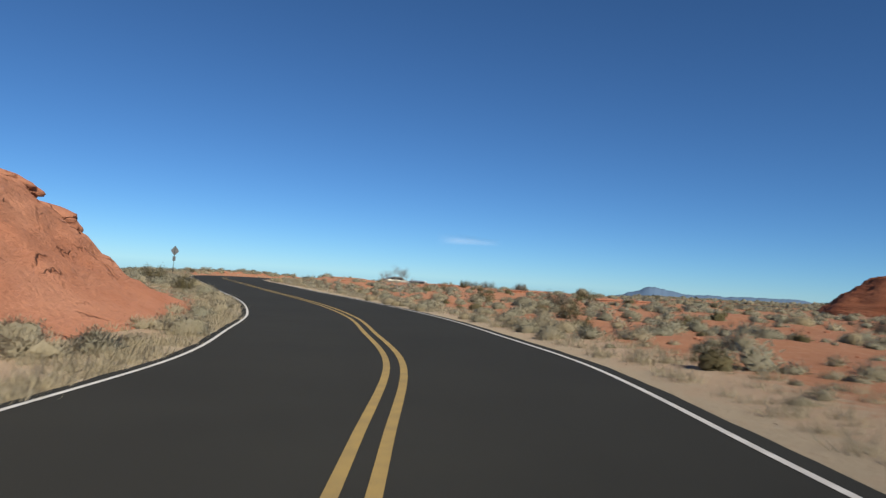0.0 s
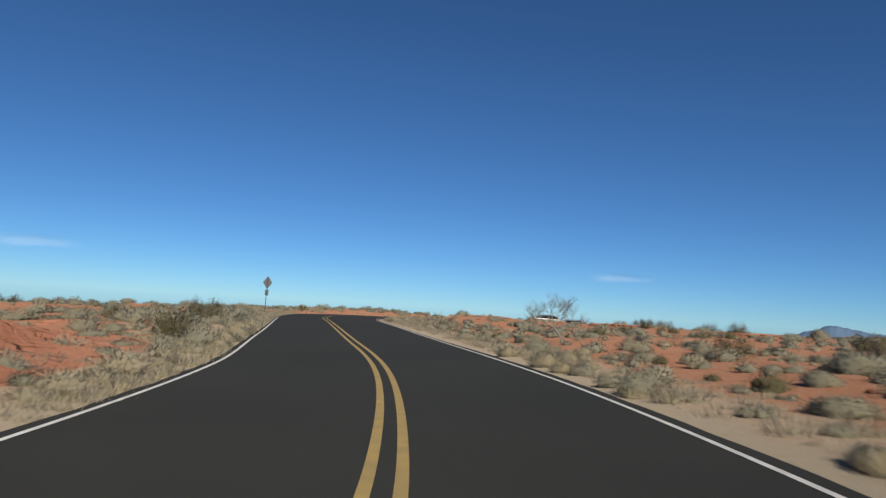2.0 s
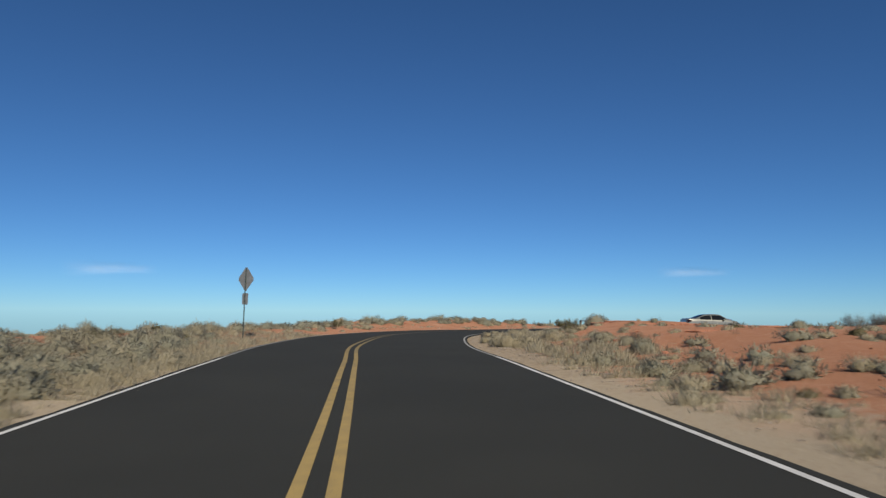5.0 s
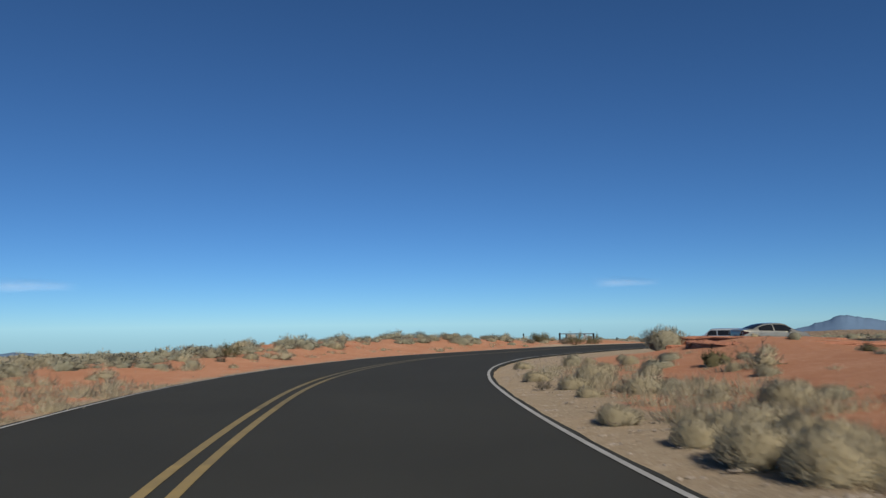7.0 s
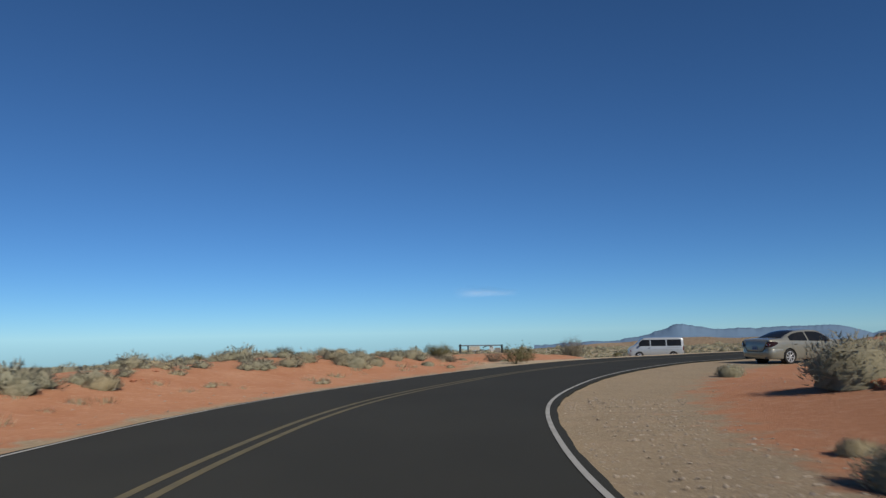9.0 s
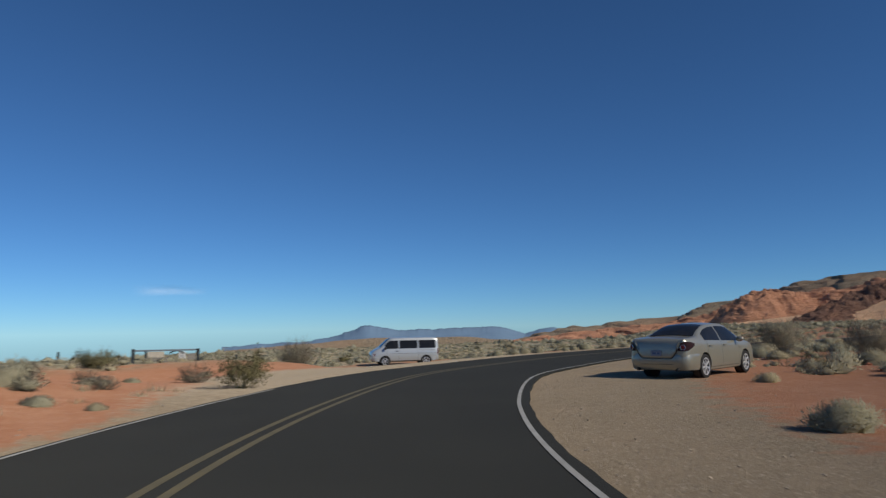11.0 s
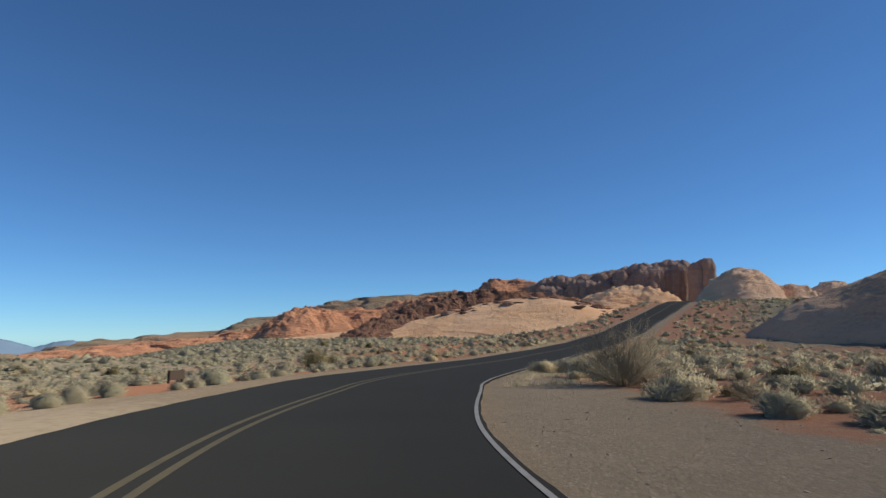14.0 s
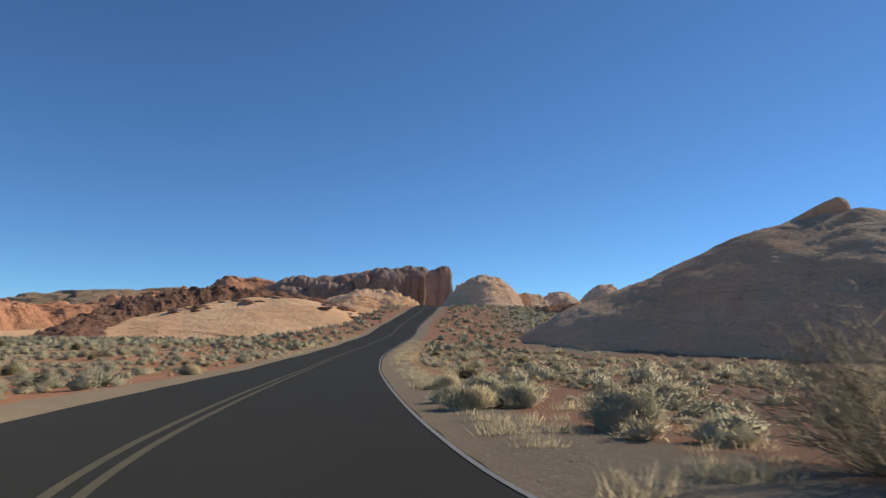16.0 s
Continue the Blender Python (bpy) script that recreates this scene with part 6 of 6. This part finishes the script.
    for x, name, sgn in ((-2.40, "rear_bumper", -1), (2.38, "front_bumper", 1)):
        rows = []
        for y in np.linspace(-0.91, 0.91, 25):
            q = x + sgn * (0.06 - 0.34 * (abs(y) / 0.92) ** 6)
            rows.append([(q - sgn * d, y, z) for d, z in ((0.10, 0.33), (0.02, 0.36), (0.0, 0.45), (0.01, 0.60), (0.10, 0.63), (0.25, 0.63), (0.25, 0.33))])
        ob = part(name, loft(rows), VAN_SILVER, van, "silver rear bumper" if sgn < 0 else "silver front bumper")
        shaded_by_angle(ob)
    part("grille", box(bmesh.new(), 2.36, 2.405, -0.45, 0.45, 0.66, 0.80, 0.01), TRIM, van, "black grille")
    part("rear_window", box(bmesh.new(), -2.412, -2.37, -0.66, 0.66, 1.18, 1.66, 0.012), TINTED, van, "dark rear window")
    van.matrix_world = m
    return tagged(van, "light silver passenger van with dark windows parked on red sand", "van")


def on_land(x, y, turn, dz=0.0):
    return pose(x, y, float(land([x], [y])[0]) + dz, 0, 0, turn)


build_sedan(on_land(-7.245, 110.476, 20.5) @ Matrix.Diagonal((0.98, 0.962, 1.01, 1)))
build_van(on_land(-5.25, 139.6, 168) @ Matrix.Diagonal((0.965, 0.98, 0.97, 1)))


# ---- signs and posts ----
ALU = mat_plain("weathered_sign_metal", (0.31, 0.32, 0.305), 0.7, 0.15, vary=0.35, scale=5.0)
POST = mat_plain("steel_post", (0.10, 0.13, 0.12), 0.7, 0.2, vary=0.3)
DARK_WOOD = mat_plain("dark_post_wood", (0.035, 0.045, 0.05), 0.85, vary=0.4, scale=14)
PALE_WOOD = mat_plain("weathered_board", (0.60, 0.53, 0.42), 0.9, vary=0.35, scale=9)
BLUE_GREY = mat_plain("faded_blue_grey_paint", (0.20, 0.24, 0.27), 0.8, vary=0.35, scale=9)
GREY_WOOD = mat_plain("weathered_shaded_wood", (0.30, 0.27, 0.225), 0.9, vary=0.4, scale=9)
NOTICE = mat_plain("white_notice", (0.70, 0.69, 0.66), 0.7, vary=0.15, scale=9)
BROWN_WOOD = mat_plain("brown_sign_board", (0.062, 0.043, 0.029), 0.85, vary=0.35, scale=9)


def warning_sign():
    root = new("warning_sign")
    bm = box(bmesh.new(), -0.02, 0.02, -0.012, 0.012, -0.3, 2.98)
    box(bm, -0.032, 0.032, -0.004, 0.004, -0.3, 2.98)
    part("post", bm, POST, root, "dark steel channel post")
    bm = box(bmesh.new(), -0.38, 0.38, 0.018, 0.024, -0.38, 0.38)
    corners = [e for e in bm.edges if abs(e.verts[0].co.y - e.verts[1].co.y) > 0.003]
    bmesh.ops.bevel(bm, geom=corners, offset=0.05, segments=4, affect="EDGES")
    bmesh.ops.rotate(bm, verts=bm.verts, matrix=Matrix.Rotation(radians(45), 3, "Y"))
    bmesh.ops.translate(bm, verts=bm.verts, vec=(0, 0, 2.50))
    part("diamond_panel", bm, ALU, root, "bare metal back of a diamond panel")
    bm = box(bmesh.new(), -0.19, 0.19, 0.018, 0.024, 1.44, 1.92)
    corners = [e for e in bm.edges if abs(e.verts[0].co.y - e.verts[1].co.y) > 0.003]
    bmesh.ops.bevel(bm, geom=corners, offset=0.03, segments=3, affect="EDGES")
    part("speed_plate", bm, ALU, root, "bare metal back of a small plate")
    for z in (1.52, 1.84, 2.3, 2.75):
        part("bolt", box(bmesh.new(), -0.012, 0.012, -0.022, -0.010, z - 0.012, z + 0.012), ALU, root)
    root.matrix_world = on_land(-27.75, 70.1, -18) @ pose(0, 0, 0, 0, 1.5, 0)
    return tagged(root, "diamond road sign showing its bare metal back, leaning post", "road sign")


def viewing_frame():
    root = new("wooden_kiosk")
    for x in (-1.95, 1.95):
        part("post", box(bmesh.new(), x - 0.09, x + 0.09, -0.09, 0.09, -0.3, 0.92 + 0.05 * (x < 0), 0.015), DARK_WOOD, root, "dark wooden post")
    part("top_rail", box(bmesh.new(), -1.85, 1.85, -0.045, 0.045, 0.80, 0.91, 0.008), BLUE_GREY, root, "blue-grey painted rail")
    part("panel", box(bmesh.new(), -1.08, -0.10, -0.02, 0.02, 0.42, 0.78, 0.006), PALE_WOOD, root, "weathered pale board")
    # grey instead of pale: the shadow on this board is put into its colour
    part("panel", box(bmesh.new(), -1.08, 0.15, -0.02, 0.02, 0.10, 0.40, 0.006), GREY_WOOD, root, "grey board with shade in its colour")
    part("panel", box(bmesh.new(), 0.80, 1.18, -0.02, 0.02, 0.30, 0.76, 0.006), NOTICE, root, "white notice board")
    for z in (0.40, 0.50, 0.60, 0.68):
        part("notice_bar", box(bmesh.new(), 0.85, 1.13, -0.026, -0.021, z, z + 0.03), DARK_WOOD, root)
    part("low_rail", box(bmesh.new(), 0.20, 1.85, -0.03, 0.03, 0.06, 0.14, 0.006), GREY_WOOD, root, "grey low rail")
    part("panel", box(bmesh.new(), 1.30, 1.80, -0.02, 0.02, 0.18, 0.62, 0.006), GREY_WOOD, root, "weathered grey board")
    part("inner_post", box(bmesh.new(), -1.26, -1.14, -0.05, 0.05, -0.3, 0.86, 0.01), DARK_WOOD, root)
    bm = bmesh.new()
    prev = None
    for k in range(9):
        p = Vector((0.2 + 0.9 * k / 8, 0, 0.66 + 0.16 * math.sin(math.pi * k / 8)))
        if prev is not None:
            tube(bm, prev, p, 0.045, 0.045, 6)
        prev = p
    part("arched_rail", bm, DARK_WOOD, root, "dark arched rail")
    bm = bmesh.new()
    tube(bm, Vector((1.2, 0.05, 0.35)), Vector((1.9, 0.25, -0.05)), 0.05, 0.05, 6)
    part("brace", bm, PALE_WOOD, root)
    root.matrix_world = on_land(-20.4, 142.4, -12)
    return tagged(root, "low weathered wooden sign frame between two dark posts", "sign frame")


def trail_board():
    root = new("wooden_sign")
    part("board", box(bmesh.new(), -0.55, 0.55, -0.025, 0.025, 0.24, 0.64, 0.008), BROWN_WOOD, root, "dark brown board")
    for x in (-0.48, 0.48):
        part("post", box(bmesh.new(), x - 0.05, x + 0.05, 0.027, 0.12, -0.3, 0.66, 0.008), BROWN_WOOD, root, "square brown wooden post")
    root.matrix_world = on_land(10.6, 140.8, 14)
    return tagged(root, "low dark brown wooden sign between sage shrubs", "sign")


def stake(x, y, high):
    ob = part("marker_post", box(bmesh.new(), -0.06, 0.06, -0.06, 0.06, -0.3, high, 0.012), DARK_WOOD)
    ob.matrix_world = on_land(x, y, 15)
    return tagged(ob, "short dark wooden marker post on red sand", "post", "marker posts")


warning_sign()
viewing_frame()
trail_board()
stake(-26.3, 141.0, 0.75)
stake(-15.9, 143.5, 0.5)


# ---- thin clouds ----
def cloud(az, el, dist, long, high, seed):
    n = Nodes("thin_cloud", 1.0, spec=0.0)
    fall = n.attr("thin")
    wisps = n.math("MULTIPLY", fall, n.ramp(n.noise(0.02, 5, 0.6, stretch=(0.5, 0.5, 1.6)), (0.25, 0.25), (0.75, 1.0)))
    n.put(n.b.inputs["Alpha"], n.math("MULTIPLY", wisps, 0.22))
    m = n.colour((0.95, 0.96, 0.98))
    cols, rows = 40, 12
    u, v = np.meshgrid(np.linspace(-1, 1, cols), np.linspace(-1, 1, rows), indexing="xy")
    soft = np.clip(1 - u**2, 0, 1) ** 1.5 * np.clip(1 - v**2, 0, 1) ** 1.5
    y = 40 * (1 - u**2) * (1 - v**2)
    pts = np.column_stack([(u * long).ravel(), y.ravel(), (v * high * (1 - 0.3 * u) + 0.1 * high * np.sin(3 * u + seed)).ravel()])
    me = mesh_of("cloud", pts, grid_faces(rows, cols), m, True)
    at = me.attributes.new("thin", "FLOAT", "POINT")
    at.data.foreach_set("value", soft.ravel().astype(np.float32))
    ob = new("cloud", me)
    a, e = radians(az), radians(el)
    ob.matrix_world = pose(dist * math.cos(a), dist * math.sin(a), dist * math.tan(e), 0, 0, az - 90)
    ob.visible_shadow = False
    return tagged(ob, "thin white streak of cloud near the horizon", "cloud", kind="structure")


cloud(133.8, 3.1, 4200, 250, 42, 1)
cloud(87.8, 3.22, 4200, 210, 34, 2)
